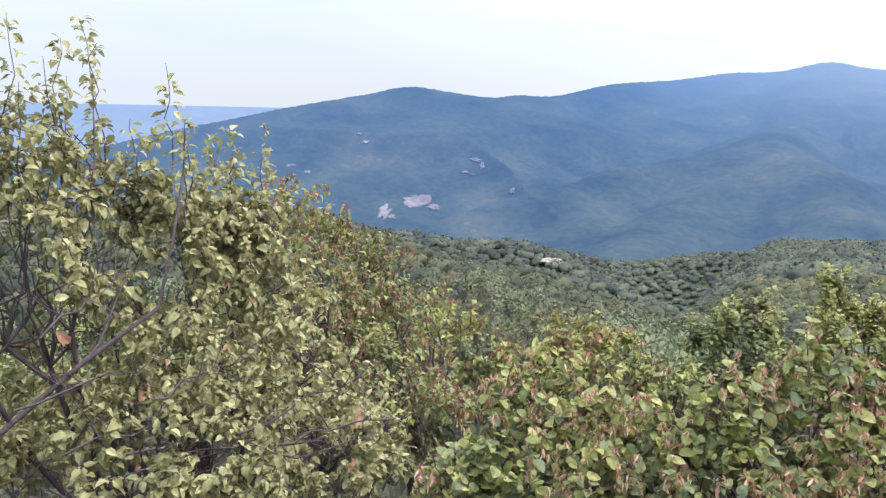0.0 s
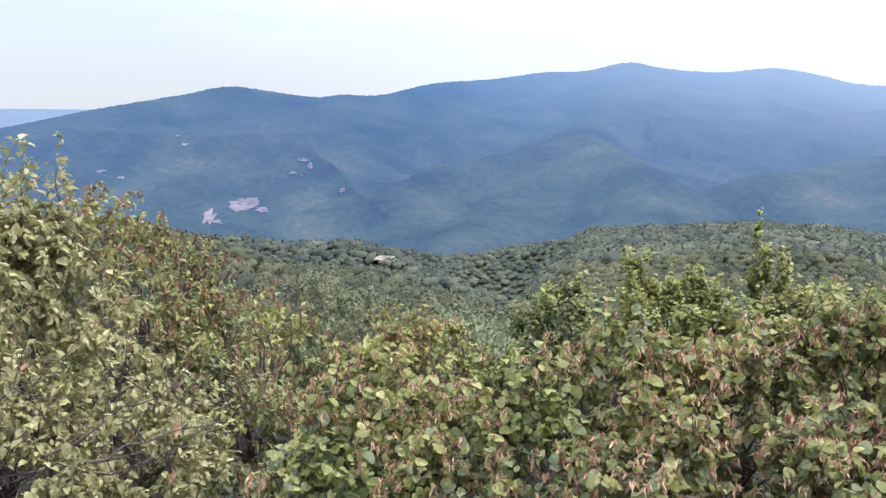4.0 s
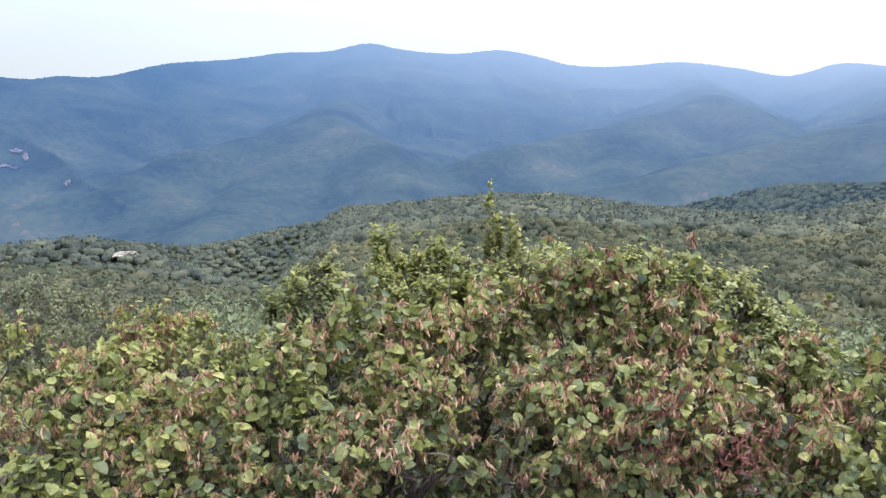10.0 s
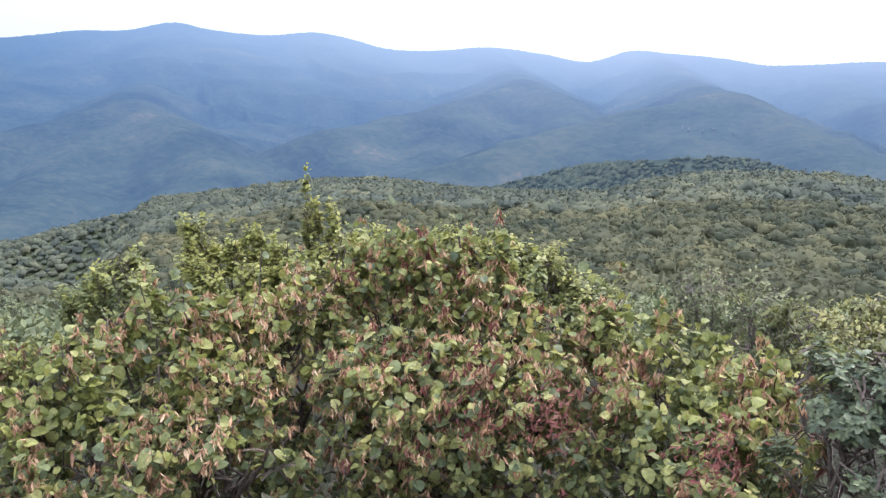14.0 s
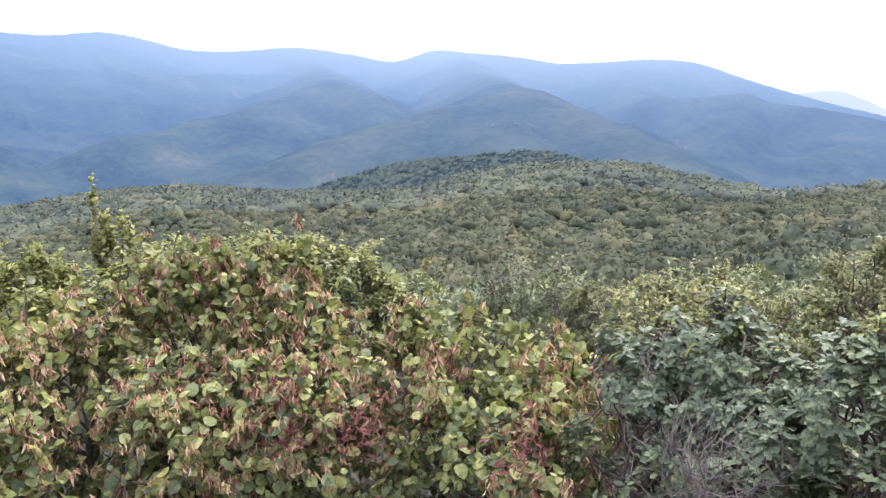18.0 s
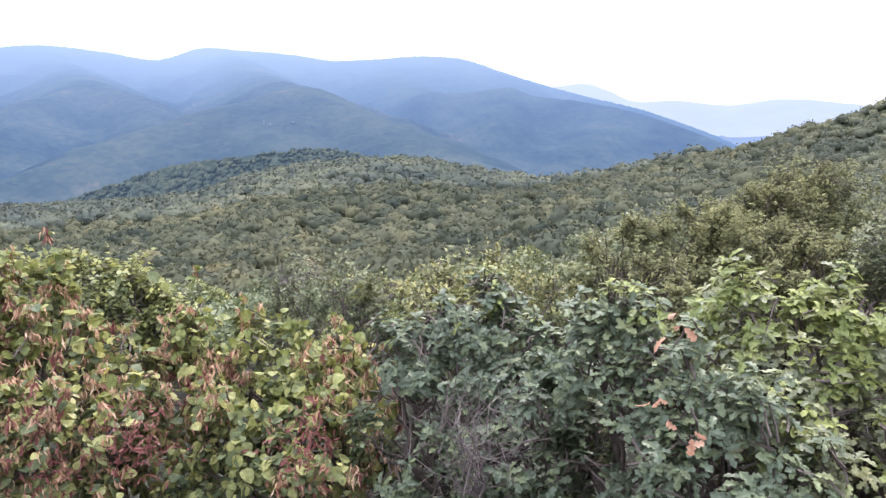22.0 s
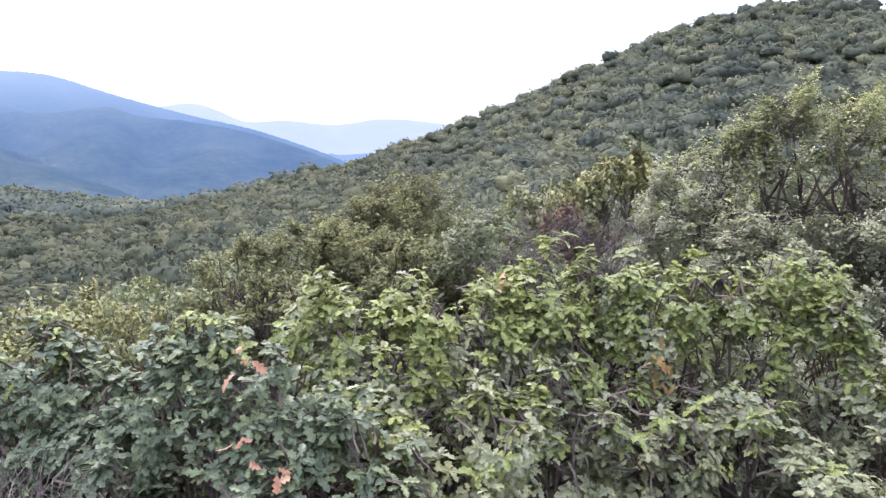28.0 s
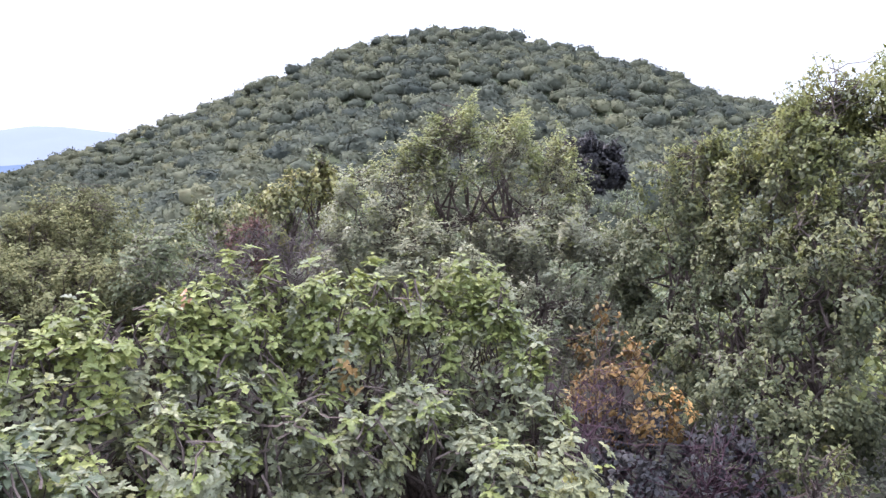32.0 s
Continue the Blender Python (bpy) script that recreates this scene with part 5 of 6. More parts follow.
linden("low linden shrub with yellow-green leaves and brown bracts", [(-57, -20.5, 4.4, 0.55, 0.55), (-50, -20.5, 4.3, 0.5, 0.6), (-55, -25.5, 3.9, 0.5, 0.5), (-63, -25, 4.0, 0.4, 0.4)], 201, EYE_7, singles=150)
linden("linden shrub with broad round leaves and one yellow leaf", [(-43.5, -18.4, 4.3, 0.3, 0.45), (-38.5, -16.4, 4.4, 0.36, 0.6), (-33.5, -15.9, 4.6, 0.4, 0.7), (-28, -15.0, 4.8, 0.42, 0.8), (-41, -24, 3.9, 0.5, 0.5), (-33, -23, 3.9, 0.5, 0.5)], 202, EYE_7, singles=240,
       shoots=[(-39.0, -15.0, 4.3, 0.3, 9), (-36.4, -14.2, 4.4, 0.3, 9), (-44.5, -18.0, 4.2, 0.25, 7), (-24.5, -11.8, 4.8, 0.3, 8), (-30.5, -13.0, 4.6, 0.3, 9)],
       sprays=[("yellow_leaf", -43.6, -20.7, 4.1, (0, 0, 0), 1, 0.0, LINDEN, M_yellow, 0.07)])
linden("large linden shrub full of dry reddish-brown bracts", [(-23, -12.9, 5.0, 0.40, 0.8), (-18, -11.7, 4.9, 0.45, 0.8), (-13.5, -12.7, 4.8, 0.40, 0.75), (-9.5, -16.0, 4.6, 0.36, 0.6), (-22, -20, 4.2, 0.55, 0.6), (-13, -21, 4.1, 0.5, 0.55)], 203, EYE_11, extras=(BR, RED), singles=240,
       shoots=[(-21.5, -9.9, 4.9, 0.35, 8), (-16.6, -10.2, 4.9, 0.3, 8), (-25, -11.4, 4.9, 0.3, 8)],
       sprays=[("red_bract_growth", -10.3, -25.5, 3.70, EYE_16, 260, 0.10, BRACT, M_bract_red, 0.036), ("red_bract_growth", -16.5, -26.5, 3.66, EYE_16, 100, 0.08, BRACT, M_bract_red, 0.036)])
linden("linden shrub with green leaves and red withered bracts", [(-4.5, -16.0, 4.6, 0.4, 0.6), (0.6, -17.6, 4.4, 0.38, 0.5), (5.2, -20.2, 4.1, 0.32, 0.45), (-3, -24, 3.8, 0.45, 0.45), (4, -26, 3.5, 0.38, 0.4)], 204, EYE_16, extras=(BR, RED), singles=200,
       sprays=[("red_bract_growth", 2.7, -27.3, 3.36, EYE_16, 220, 0.09, BRACT, M_bract_red, 0.036)])
oak("young oak with dark bluish-green lobed leaves", [(10.5, -17.4, 3.6, 0.3, 0.42), (16.6, -15.3, 3.6, 0.3, 0.5), (21.5, -17.4, 3.5, 0.3, 0.42), (10, -22, 3.4, 0.35, 0.4), (17, -22, 3.3, 0.36, 0.4), (22, -24, 3.0, 0.36, 0.4)], 205, EYE_21, M_oak_dark, singles=160, fresh_from=1.05)
oak("young oak with glaucous lobed leaves and dry orange sprays", [(24.3, -14.6, 2.9, 0.15, 0.4), (20.5, -17, 3.0, 0.24, 0.36), (28.3, -17.0, 2.8, 0.26, 0.4), (24, -21.5, 2.8, 0.32, 0.38), (30, -24, 2.6, 0.32, 0.36), (35, -22, 2.7, 0.3, 0.4)], 206, EYE_26, M_oak_dark, singles=160, fresh_from=0.98,
    sprays=[("dry_leaf", 31.0, -18.8, 2.3, (0, 0, 0), 4, 0.02, OAK, M_dry, 0.045), ("dry_leaf", 32.6, -25.3, 2.45, (0, 0, 0), 4, 0.02, OAK, M_dry, 0.048), ("dry_leaf", 29.2, -23.4, 2.6, (0, 0, 0), 3, 0.02, OAK, M_dry, 0.042)])
oak("spreading young oak with bright green lobed leaves", [(34, -13.9, 3.3, 0.3, 0.45), (38.5, -13.9, 3.3, 0.3, 0.45), (43.5, -13.4, 3.4, 0.32, 0.5), (48.5, -12.0, 3.6, 0.34, 0.6), (37, -21, 3.0, 0.38, 0.45), (44, -21, 3.0, 0.38, 0.45), (50.5, -20, 3.1, 0.36, 0.5)], 207, EYE_26, singles=200)
oak("young oak with yellowing lobed leaves above dark stems", [(53.5, -11.2, 3.8, 0.32, 0.6), (58.5, -11.9, 3.8, 0.32, 0.6), (63, -11.6, 3.8, 0.3, 0.6), (67.2, -10.5, 4.0, 0.26, 0.6), (70.5, -13.2, 3.9, 0.25, 0.5), (73.0, -16.5, 3.7, 0.24, 0.42), (57.5, -20.5, 3.3, 0.38, 0.5), (65, -20.5, 3.3, 0.38, 0.5), (75.5, -24.0, 3.3, 0.28, 0.35), (71, -25, 3.1, 0.28, 0.35)], 208, EYE_30, singles=240,
    extras=(("yellow_growth", OAK, M_yellow, 0.055, 0.05, 5, "yellow ochre oak leaves"),),
    sprays=[("yellow_spray", 57.8, -19.6, 3.3, EYE_30, 14, 0.05, OAK, M_orange, 0.05), ("dry_leaf", 45.4, -13.9, 3.3, EYE_30, 4, 0.02, OAK, M_dry, 0.04)])

# the pear at the edge of the viewpoint, with upright shoots
shrub("pear_tree", "wild pear with curled olive leaves on dark crooked branches", "tree",
      [(-97, -1.4, 2.5, 0.45, 0.55), (-91, -2.0, 2.6, 0.3, 0.5), (-85.5, -4.0, 2.6, 0.26, 0.45), (-80, -5.6, 2.7, 0.24, 0.4), (-76, -13, 2.7, 0.26, 0.35), (-84, -15, 2.5, 0.4, 0.45), (-93, -17, 2.4, 0.42, 0.5), (-73.5, -21, 2.7, 0.28, 0.28), (-82, -24, 2.2, 0.36, 0.3), (-70, -24.5, 2.6, 0.24, 0.22)],
      PEAR, M_pear, 0.0245, "hang", 209, tips=350, per_tip=9, stem=0.013, singles=240, twig_share=0.45, inner=0.4, twig_r=0.0018, clumps=7.0, eye=EYE_0, bark=M_pear_bark,
      shoots=[(-97, 4.0, 2.5, 0.5, 60), (-96.2, 2.0, 2.5, 0.45, 50), (-94.5, 2.2, 2.5, 0.45, 50), (-90.4, 3.4, 2.55, 0.45, 50), (-82.8, -2.0, 2.33, 0.3, 39), (-95.5, 4.2, 2.5, 0.5, 72), (-93.4, 4.6, 2.55, 0.5, 76), (-91.5, 2.2, 2.5, 0.4, 58), (-89.2, 4.8, 2.6, 0.5, 85), (-88.2, 3.2, 2.55, 0.4, 49), (-83.9, 2.1, 2.6, 0.33, 45), (-86.4, -1.8, 2.6, 0.2, 24), (-82.8, -3.4, 2.6, 0.2, 24), (-79.6, -4.2, 2.6, 0.2, 24), (-77.7, -4.1, 2.65, 0.2, 21), (-93, 0.5, 2.5, 0.35, 49), (-90.2, 1.0, 2.6, 0.35, 49)], shoot_leaf=0.95,
      sprays=[("orange_leaf", az, el, 2.15, EYE_0, 1, 0.0, PEAR, M_dry, 0.036) for az, el in ((-91.2, -17.0), (-91.4, -18.3), (-84.8, -19.3), (-80.2, -18.2), (-78.2, -15.0), (-87.0, -26.0))],
      extras=(("dry_growth", PEAR, M_dry, 0.034, 0.006, 2, "withered orange leaves"),))


def pear_bough():
    """The dark bough that crosses the pear's crown and turns upright."""
    rng = np.random.default_rng(91)
    pear = bpy.data.objects["pear_tree"]
    bag = Bag()
    line = np.array([place(az, el, r, EYE_0) for az, el, r in ((-97, -23, 2.2), (-90.3, -18.4, 2.2), (-85.2, -15.2, 2.2), (-84.0, -10.6, 2.25), (-83.0, -5.3, 2.3), (-82.8, -2.5, 2.35))])
    tube(bag, line, (0.0085, 0.0072, 0.006, 0.0048, 0.0034, 0.002), 7)
    part("bough", bag, M_pear_bark, pear, "dark crooked bough", smooth_faces=True)
    side = Bag()
    tube(side, bent(line[1], place(-87.0, -12.5, 2.3, EYE_0), rng, 0.08), np.linspace(0.006, 0.002, 5), 5)
    part("bough", side, M_pear_bark, pear, "dark crooked bough", smooth_faces=True)


def pear_twigs():
    """Long thin twigs that reach out low from the pear."""
    rng = np.random.default_rng(92)
    pear = bpy.data.objects["pear_tree"]
    for az, el, az2, el2 in ((-94, -24.5, -79, -22.6), (-92, -26.5, -73, -24.4), (-88, -25, -75.5, -25.6), (-84, -27.5, -68.5, -25.2), (-95, -21, -84, -18.2), (-80, -24.6, -70, -20.6), (-77, -25.5, -66.5, -23.6), (-90, -28, -80, -26.4), (-86, -21.5, -78, -18.4), (-93, -16.5, -87.5, -12.5)):
        bag = Bag()
        line = bent(place(az, el, 2.15, EYE_0), place(az2, el2, 2.25, EYE_0), rng, 0.05, 8)
        tube(bag, line, np.linspace(0.0042, 0.0014, 8), 5)
        for _ in range(9):
            a = line[rng.integers(1, 8)]
            tube(bag, bent(a, a + rng.normal(0, 0.09, 3) + (0, 0, 0.03), rng, 0.12, 4), np.linspace(0.0022, 0.001, 4), 3)
        part("branch", bag, M_pear_bark, pear, "thin dark twig", smooth_faces=True)


pear_bough()
pear_twigs()
# reddish mass of lindens lower on the slope
for k, lobes in enumerate([[(-75, -6.4, 9.0, 1.2, 1.3), (-70.5, -10, 8.8, 0.9, 1.2), (-75, -14, 8.0, 1.1, 1.1)], [(-66.5, -13.0, 8.6, 0.8, 1.0), (-63.5, -15.2, 8.4, 0.6, 0.9), (-68, -18.5, 7.4, 1.0, 0.9)]]):
    shrub("linden_shrub", "linden thicket with yellow-green tops and rusty bracts", "shrub", lobes, MIDLEAF, M_yellow if k else M_horn, 0.07, "hang", seed=210 + k, tips=38, per_tip=7, stem=0.05, extras=(BR_FAR,), group="linden shrubs", twig_share=0.25, eye=EYE_0, clumps=3.5, young=M_horn_young)
shrub("linden_shrub", "yellow-green linden thicket on the slope", "shrub", [(-58.5, -18.6, 8.2, 0.7, 0.7), (-54, -15.8, 9.0, 0.6, 0.8), (-49.5, -16.4, 9.0, 0.7, 0.8), (-45, -18.4, 8.6, 0.6, 0.7)], MIDLEAF, M_horn, 0.085, "hang", seed=212, tips=38, per_tip=7, stem=0.05, extras=(BR_FAR,), group="linden shrubs", twig_share=0.25, eye=EYE_0, clumps=3.5, young=M_horn_young)
# hornbeams behind the lindens
shrub("hornbeam", "dark dense hornbeam with sunlit leaf sprays", "tree", [(-42, -12.8, 12.0, 0.85, 1.0), (-41, -15.5, 11.6, 0.9, 1.0)], TINY, M_horn, 0.075, "spray", seed=213, tips=93, per_tip=8, stem=0.06, twig_share=0.2, group="hornbeams", eye=EYE_7, clumps=3.5, young=M_horn_young, fresh_from=0.92)
shrub("hornbeam", "upright hornbeam with pale yellow-green leaf sprays", "tree", [(-36.2, -10.6, 12.2, 0.4, 1.3), (-34.0, -11.4, 12.0, 0.4, 1.1), (-32.3, -10.6, 12.2, 0.35, 1.2), (-30.2, -10.8, 11.8, 0.3, 1.2), (-28.1, -7.4, 12.0, 0.07, 0.7), (-27.6, -9.2, 12.0, 0.13, 0.8), (-26.2, -9.9, 12.0, 0.14, 0.8), (-33.5, -13.5, 11.6, 1.1, 0.8), (-27, -12.5, 11.6, 1.0, 0.8), (-23.5, -11.2, 12, 0.5, 0.9)], TINY, M_horn_young, 0.075, "spray", seed=214, fill=0.45, tips=90, per_tip=8, stem=0.06, twig_share=0.25, group="hornbeams", ragged=0.4, eye=EYE_7, clumps=3.5, young=M_horn_young)
shrub("hornbeam", "bushy hornbeam with glossy yellow-green leaves", "tree", [(-18.5, -10.6, 11.5, 0.8, 1.0), (-14, -11.0, 11.2, 0.7, 0.9), (-10.2, -12.4, 11, 0.7, 0.9), (-7.3, -15.0, 10.6, 0.5, 0.7)], TINY, M_horn, 0.075, "spray", seed=215, tips=93, per_tip=8, stem=0.06, twig_share=0.25, group="hornbeams", ragged=0.35, eye=EYE_11, clumps=3.5, young=M_horn_young)
# twiggy scrub between lindens and oaks
shrub("scrub_bush", "grey-green twiggy bush with sparse small leaves", "bush", [(2.8, -13.1, 12, 1.0, 1.1), (6.0, -15, 11, 0.7, 0.8)], TINY, M_scrub, 0.06, "hang", seed=216, tips=46, per_tip=6, twig_share=0.6, bark=M_twig, group="scrub bushes", eye=EYE_16, clumps=3.5)
shrub("scrub_bush", "yellowing bush with fine leaves", "bush", [(9.5, -14.2, 10.5, 0.8, 0.9), (15.5, -13.0, 11, 0.75, 0.9), (13, -15.5, 9.5, 0.8, 0.8), (20, -14.4, 11.5, 0.8, 0.8)], TINY, M_yellow, 0.065, "hang", seed=217, tips=52, per_tip=6, twig_share=0.35, bark=M_twig, group="scrub bushes", eye=EYE_16, clumps=3.5)
shrub("scrub_bush", "grey twiggy bush on the western slope", "bush", [(-61, -12.6, 19, 1.3, 1.5), (-57, -13.6, 19, 1.2, 1.4)], TINY, M_scrub, 0.08, "hang", seed=218, tips=34, per_tip=6, twig_share=0.5, bark=M_twig, group="scrub bushes", eye=EYE_0, clumps=3.5)
# thickets across the hollow
shrub("hazel_thicket", "dark olive thicket with layered branches", "bush", [(27, -9.8, 15, 1.2, 1.3), (31.5, -9.0, 15.5, 1.3, 1.4), (29, -13, 13.5, 1.3, 1.2), (24.5, -12.0, 14.5, 0.9, 1.0)], TINY, M_thicket, 0.066, "spray", seed=219, tips=80, per_tip=9, stem=0.06, twig_share=0.2, group="thickets", eye=EYE_26, inner=0.3, clumps=2.4, ragged=0.35)
shrub("hazel_thicket", "olive thicket with dark gaps on the slope", "bush", [(35, -7.4, 18, 1.3, 1.4), (39, -5.4, 20, 1.5, 1.7), (35.5, -11.5, 15, 1.3, 1.3), (40.5, -10, 15.5, 1.2, 1.2)], TINY, M_thicket, 0.066, "spray", seed=220, tips=76, per_tip=9, stem=0.06, twig_share=0.2, group="thickets", eye=EYE_26, inner=0.3, clumps=2.4, ragged=0.35)
shrub("scrub_bush", "pale silvery bush with sparse leaves", "bush", [(43.8, -8.8, 14, 0.9, 0.9), (46.5, -10, 13.5, 0.7, 0.8)], TINY, M_scrub, 0.075, "spray", seed=221, tips=46, per_tip=7, twig_share=0.6, bark=M_twig, group="scrub bushes", eye=EYE_26, clumps=3.5)
shrub("scrub_bush", "small bush turning rusty red", "bush", [(50.2, -8.2, 14, 0.5, 0.6)], TINY, M_rust, 0.06, "hang", seed=222, tips=62, per_tip=6, twig_share=0.6, group="scrub bushes", eye=EYE_26, clumps=3.5)
shrub("field_maple", "young tree with yellowing crown", "tree", [(52, -5.4, 15.5, 0.8, 1.0), (55, -3.2, 15.5, 0.75, 1.2), (48.5, -6.4, 17, 1.0, 1.1)], TINY, M_yellow, 0.08, "hang", seed=223, tips=49, per_tip=7, twig_share=0.2, stem=0.05, group="mixed trees", eye=EYE_26, clumps=3.5)
shrub("oak_tree", "grey-green oak with a broad uneven crown", "tree", [(60, -2.2, 13, 1.1, 1.4), (65, 0.7, 13, 1.0, 1.6), (69, 1.1, 13, 0.95, 1.5), (72.5, -1.0, 13, 0.85, 1.2), (58.5, -7.5, 12.5, 1.0, 1.1), (65.5, -7, 12, 1.3, 1.3), (73, -6.5, 11.8, 1.1, 1.2), (69, -12.5, 11, 1.1, 1.1), (76.5, -8, 11.8, 0.9, 1.3)],
      TINY, M_tree, 0.050, "spray", seed=224, tips=190, per_tip=8, stem=0.055, twig_share=0.12, group="mixed trees", ragged=0.3, eye=EYE_30, clumps=2.6, young=M_tree_young, inner=0.38)
shrub("ash_tree", "tall ash with drooping green leaf sprays", "tree", [(83, -0.6, 9.5, 0.8, 1.2), (88.5, 1.6, 9.3, 0.9, 1.3), (94.5, 4.4, 8.8, 0.9, 1.4), (82.3, -6, 9.3, 0.75, 1.0), (88, -6, 8.6, 0.9, 1.1), (95, -4, 8.0, 0.95, 1.2), (90, -13, 7.8, 0.8, 0.9), (84.5, -12, 8.8, 0.6, 0.8), (89.5, -19, 7.2, 0.55, 0.7)],
      TINY, M_ash, 0.044, "hang", seed=225, tips=235, per_tip=9, stem=0.045, twig_share=0.06, group="mixed trees", ragged=0.3, eye=EYE_30, clumps=3.0, young=M_ash_young, inner=0.38)
shrub("sapling", "slender sapling with orange autumn leaves", "tree", [(77.6, -13.2, 6.4, 0.28, 0.45), (79.5, -16.5, 6.3, 0.3, 0.4), (82, -19.0, 6.2, 0.35, 0.35), (77.5, -18.5, 6.3, 0.3, 0.35)], TINY, M_orange, 0.045, "hang", seed=226, tips=75, per_tip=7, stem=0.022, twig_share=0.3, eye=EYE_30, clumps=3.5)
shrub("scrub_bush", "low bush with yellow-green leaves", "bush", [(93.5, -20.5, 6.0, 0.4, 0.45), (96, -24, 5.5, 0.4, 0.4)], TINY, M_yellow, 0.045, "hang", seed=227, tips=69, per_tip=6, twig_share=0.5, group="scrub bushes", eye=EYE_30, clumps=3.5)
# added bush whose near-black leaves stand in for the shaded corner
shrub("scrub_bush", "low thorny bush under the sapling, leaves darkened to stand in for shade", "bush", [(80, -20.5, 6.6, 0.5, 0.5), (86, -21, 6.4, 0.5, 0.5), (83, -24.5, 5.6, 0.45, 0.4), (78, -25, 5.2, 0.4, 0.35), (89, -23.5, 5.8, 0.5, 0.5), (94, -26.5, 5.0, 0.45, 0.4), (86, -28, 4.7, 0.45, 0.4)], TINY, M_purple_shade, 0.05, "hang", seed=229, tips=70, per_tip=6, twig_share=0.2, bark=M_twig_red, group="scrub bushes", eye=EYE_30, clumps=6.0)
shrub("purple_bush", "dark purplish rounded bush on the hill", "bush", [(75, -0.7, 58, 2.3, 2.2), (73.4, -1.6, 57.5, 1.7, 1.8), (76.8, -1.6, 57.5, 1.7, 1.8), (75, -2.6, 56.5, 2.2, 1.6)], TINY, M_purple_shade, 0.22, "hang", seed=228, tips=22, per_tip=8, twig_share=0.0, stem=0.09, eye=(0, 0, 0), clumps=0.6)


def bare_bush(label, az, el_top, r, half, height, seed, material, count=26, thick=1.0):
    """A leafless bush: many forking bare twigs from one foot."""
    rng = np.random.default_rng(seed)
    top = place(az, el_top, r)
    foot = np.array((top[0], top[1], top[2] - height))
    root = tagged(new("bare_bush"), label, "bush", "bare bushes")
    root.location = foot
    below = Bag()
    ground = np.array((foot[0], foot[1], ground_at(foot[0], foot[1]) - 0.05))
    tube(below, bent(ground, foot, rng, 0.05), np.linspace(0.02, 0.012, 5), 6)
    part("stem", below, material, root, smooth_faces=True)
    for _ in range(count):
        bag = Bag()
        end = foot + np.array((rng.normal(0, half), rng.normal(0, half), height * rng.uniform(0.55, 1.0)))
        line = bent(foot, end, rng, 0.10, 6)
        tube(bag, line, np.linspace(0.007, 0.0025, 6) * thick, 4)
        for _ in range(9):
            a = line[rng.integers(1, 6)]
            tube(bag, bent(a, a + rng.normal(0, 0.3 * height, 3) * (1, 1, 0.6) + (0, 0, 0.15 * height), rng, 0.12, 4), np.linspace(0.003, 0.0015, 4) * thick, 3)
        part("branch", bag, material, root)


bare_bush("leafless grey twiggy bush among the oaks", 16.0, -24.5, 3.0, 0.15, 0.46, 301, M_twig, 22, 0.5)
bare_bush("leafless greyish bush in the hollow", 54, -8.6, 12.5, 0.5, 1.1, 302, M_twig, 34)
bare_bush("leafless grey bush beside the olive thicket", 49, -9.2, 12.5, 0.45, 1.0, 303, M_twig, 30)
bare_bush("bare purplish twigs below the oak", 75.5, -18.0, 5.4, 0.3, 0.75, 304, M_twig_red, 18)
bare_bush("bare purplish twigs under the ash", 85, -20.5, 6.0, 0.4, 0.7, 305, M_twig_red, 12)


# ---- trees scattered over the slope in between ----
def slope_tree(seed, material, wide, tall):
    rng = np.random.default_rng(seed)
    root = new("slope_tree")
    trunk = Bag()
    tube(trunk, bent((0, 0, -0.3), (0, 0, tall * 0.55), rng, 0.04), np.linspace(0.09, 0.05, 5), 6)
    part("trunk", trunk, M_bark, root, smooth_faces=True)
    crown, turned = Bag(), []
    for _ in range(4):
        c = np.array((rng.normal(0, wide * 0.42), rng.normal(0, wide * 0.42), tall * rng.uniform(0.42, 0.8)))
        rad = np.array((1, 1, 0.8)) * wide * rng.uniform(0.45, 0.66)
        limb = Bag()
        tube(limb, bent((0, 0, tall * 0.3), c, rng, 0.1), np.linspace(0.04, 0.015, 5), 5)
        part("limb", limb, M_bark, root)
        n = 190
        d = unit(rng.normal(0, 1, (n, 3)) + (0, 0, 0.4))
        pos = c + d * rad * rng.uniform(0.82, 1.06, (n, 1))
        strew(crown, TINY, pos, frames_of(rng.normal(0, 0.7, (n, 3)) + d * 0.5, d + rng.normal(0, 0.26, (n, 3)) + (0, 0, 0.3), rng.uniform(0.12, 0.25, n)))
        turned.append(np.repeat(unit(d + rng.normal(0, 0.3, (n, 3)) + (0, 0, 0.2)), 4, axis=0))
    ob = part("crown", crown, material, root, kind="stuff", smooth_faces=True)
    ob.data.normals_split_custom_set_from_vertices(np.concatenate(turned).astype(np.float32))
    return root


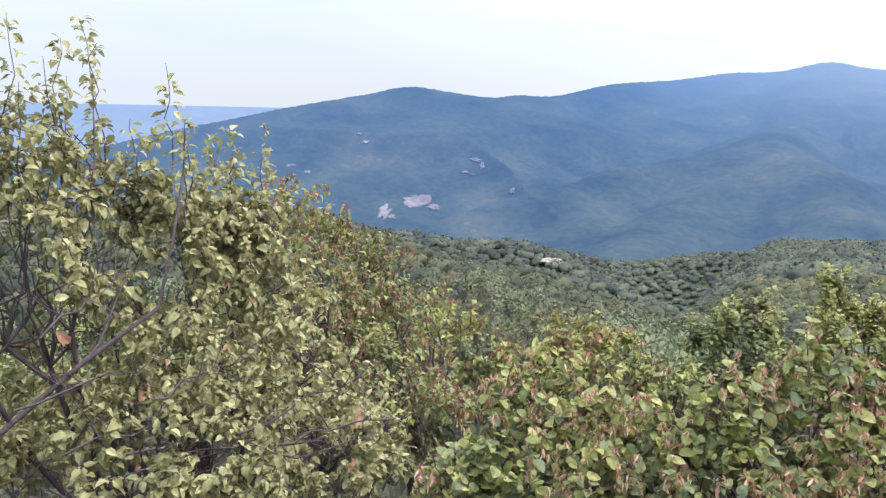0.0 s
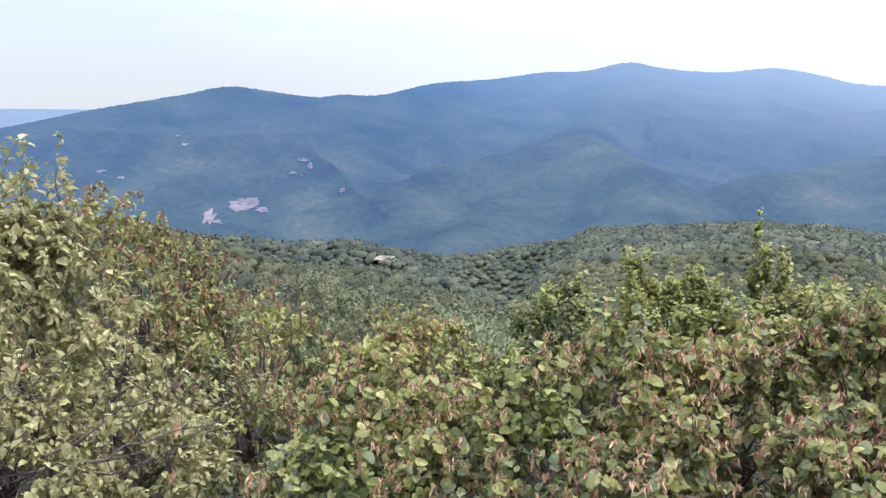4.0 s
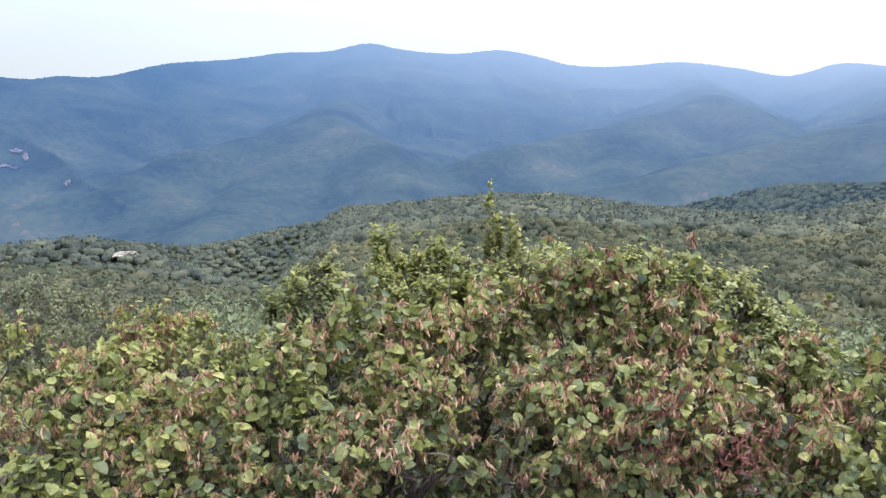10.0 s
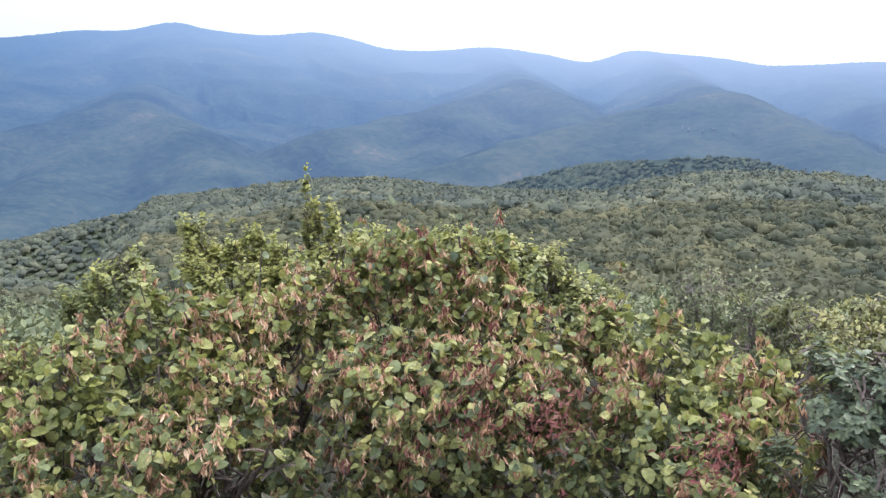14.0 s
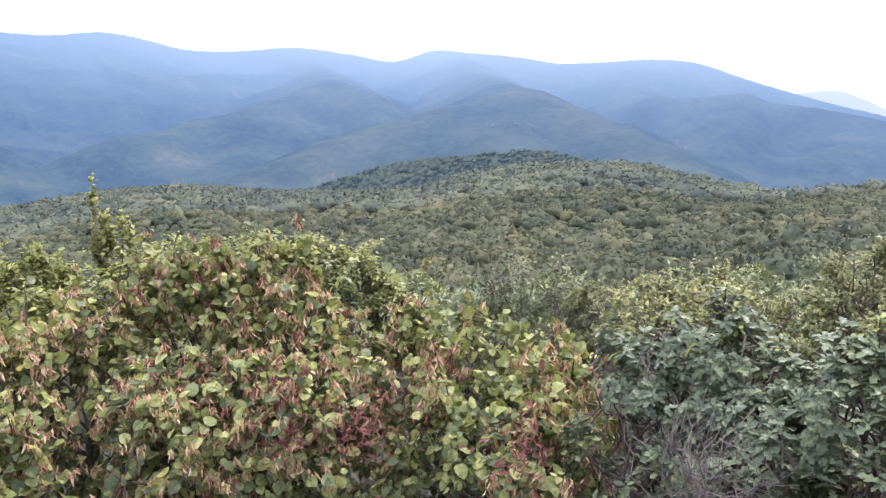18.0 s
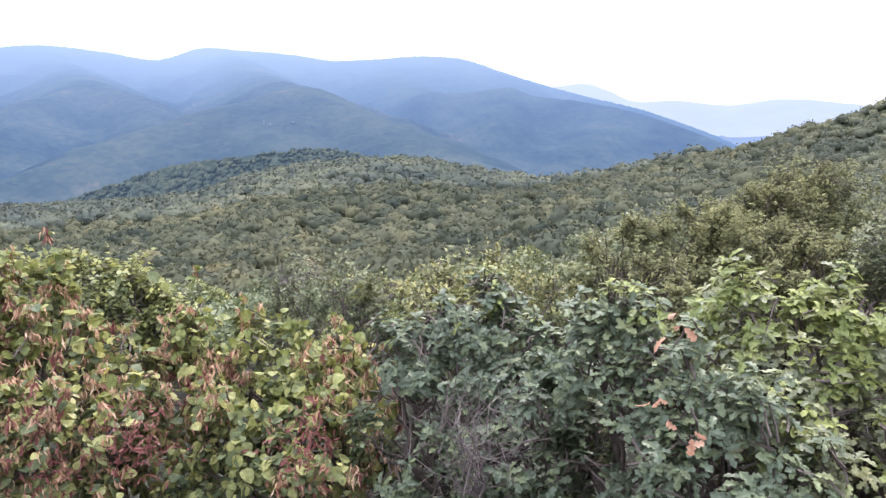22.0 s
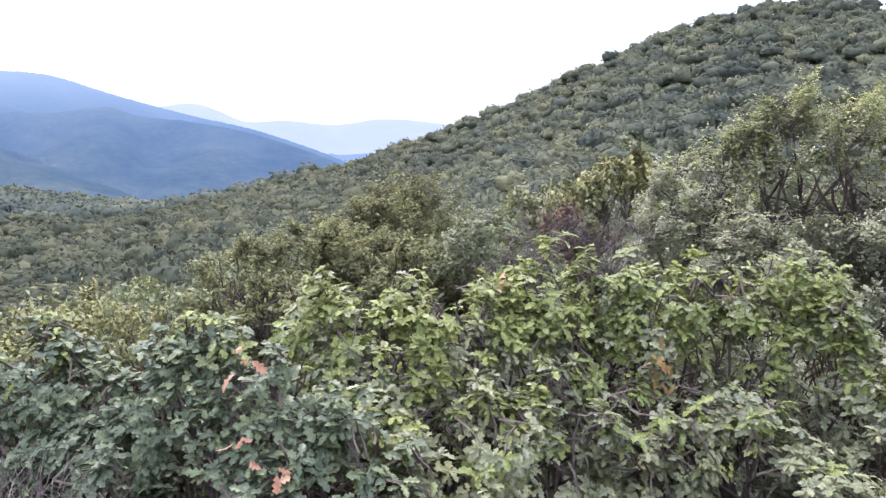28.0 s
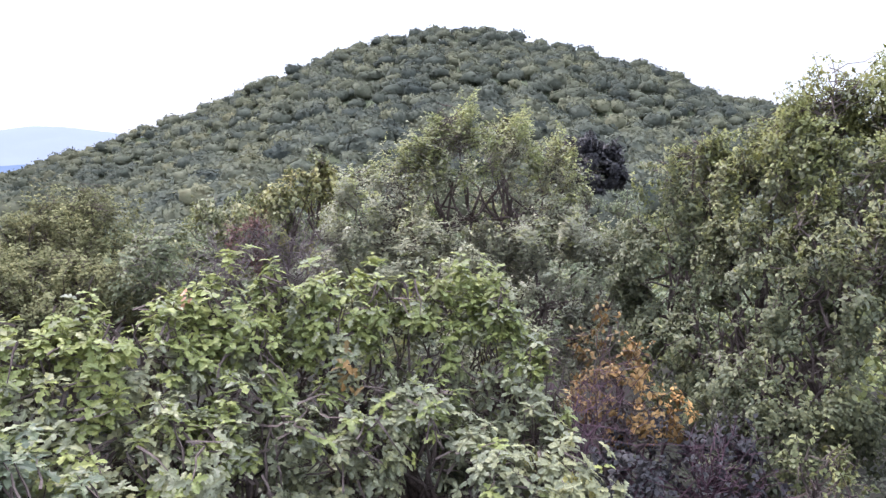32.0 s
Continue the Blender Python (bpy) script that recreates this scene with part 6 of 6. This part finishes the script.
rng = np.random.default_rng(77)
SLOPE = [(slope_tree(401, M_scrub, 1.5, 3.2), "grey-green slope tree with an uneven crown"), (slope_tree(402, M_horn, 1.6, 3.6), "olive green slope tree with an uneven crown"),
         (slope_tree(403, M_slope_leaf, 1.8, 4.0), "green slope tree with a broad crown"), (slope_tree(404, M_yellow, 1.2, 2.8), "small yellowing slope tree"), (slope_tree(405, M_horn, 1.3, 2.6), "low olive bush tree on the slope")]
used = [False] * len(SLOPE)
REACH = np.geomspace(10, 110, 40)
for r in np.arange(19, 70, 4.4):
    for az in np.arange(-96 if r < 60 else 36, 97, math.degrees(4.2 / r)):
        a, q = az + rng.normal(0, 0.4) * math.degrees(2.2 / r), r + rng.normal(0, 0.9)
        k = int(rng.integers(len(SLOPE)))
        before = REACH[REACH < q - 3]
        if math.atan2(float(ground_z(a, q)) + 3.6, q) < np.arctan2(ground_z(a, before) + 2.4, before).max() - 0.015:
            continue
        x, y = q * math.sin(radians(a)), q * math.cos(radians(a))
        m = pose(x, y, ground_at(x, y) - 0.1, 0, 0, float(rng.uniform(0, 360))) @ Matrix.Scale(float(rng.uniform(0.85, 1.3)), 4)
        src, text = SLOPE[k]
        if not used[k]:
            used[k] = True
            tagged(src, text, "tree", "slope trees")
            src.matrix_basis = m
        else:
            made = copy_thing(src, m)
            made.matrix_basis = m


# ---- undergrowth below the shrubs ----
def undergrowth():
    rng = np.random.default_rng(88)
    n = 52000
    az, r = rng.uniform(-100, 100, n), 1.8 + 17 * rng.random(n) ** 0.9
    x, y = r * np.sin(np.radians(az)), r * np.cos(np.radians(az))
    z = ground_z(az, r) + rng.uniform(0.02, 0.75, n) * (0.6 + 0.6 * fbm(x * 0.7, y * 0.7, 6, 2))
    bag = Bag()
    strew(bag, TINY, np.stack([x, y, z], 1), frames_of(rng.normal(0, 0.8, (n, 3)), rng.normal(0, 0.5, (n, 3)) + (0, 0, 1), rng.uniform(0.06, 0.13, n)))
    tagged(new("undergrowth", bag.mesh("undergrowth", M_low)), "low green undergrowth on the slope, darkened for shade", "undergrowth", kind="stuff")


undergrowth()
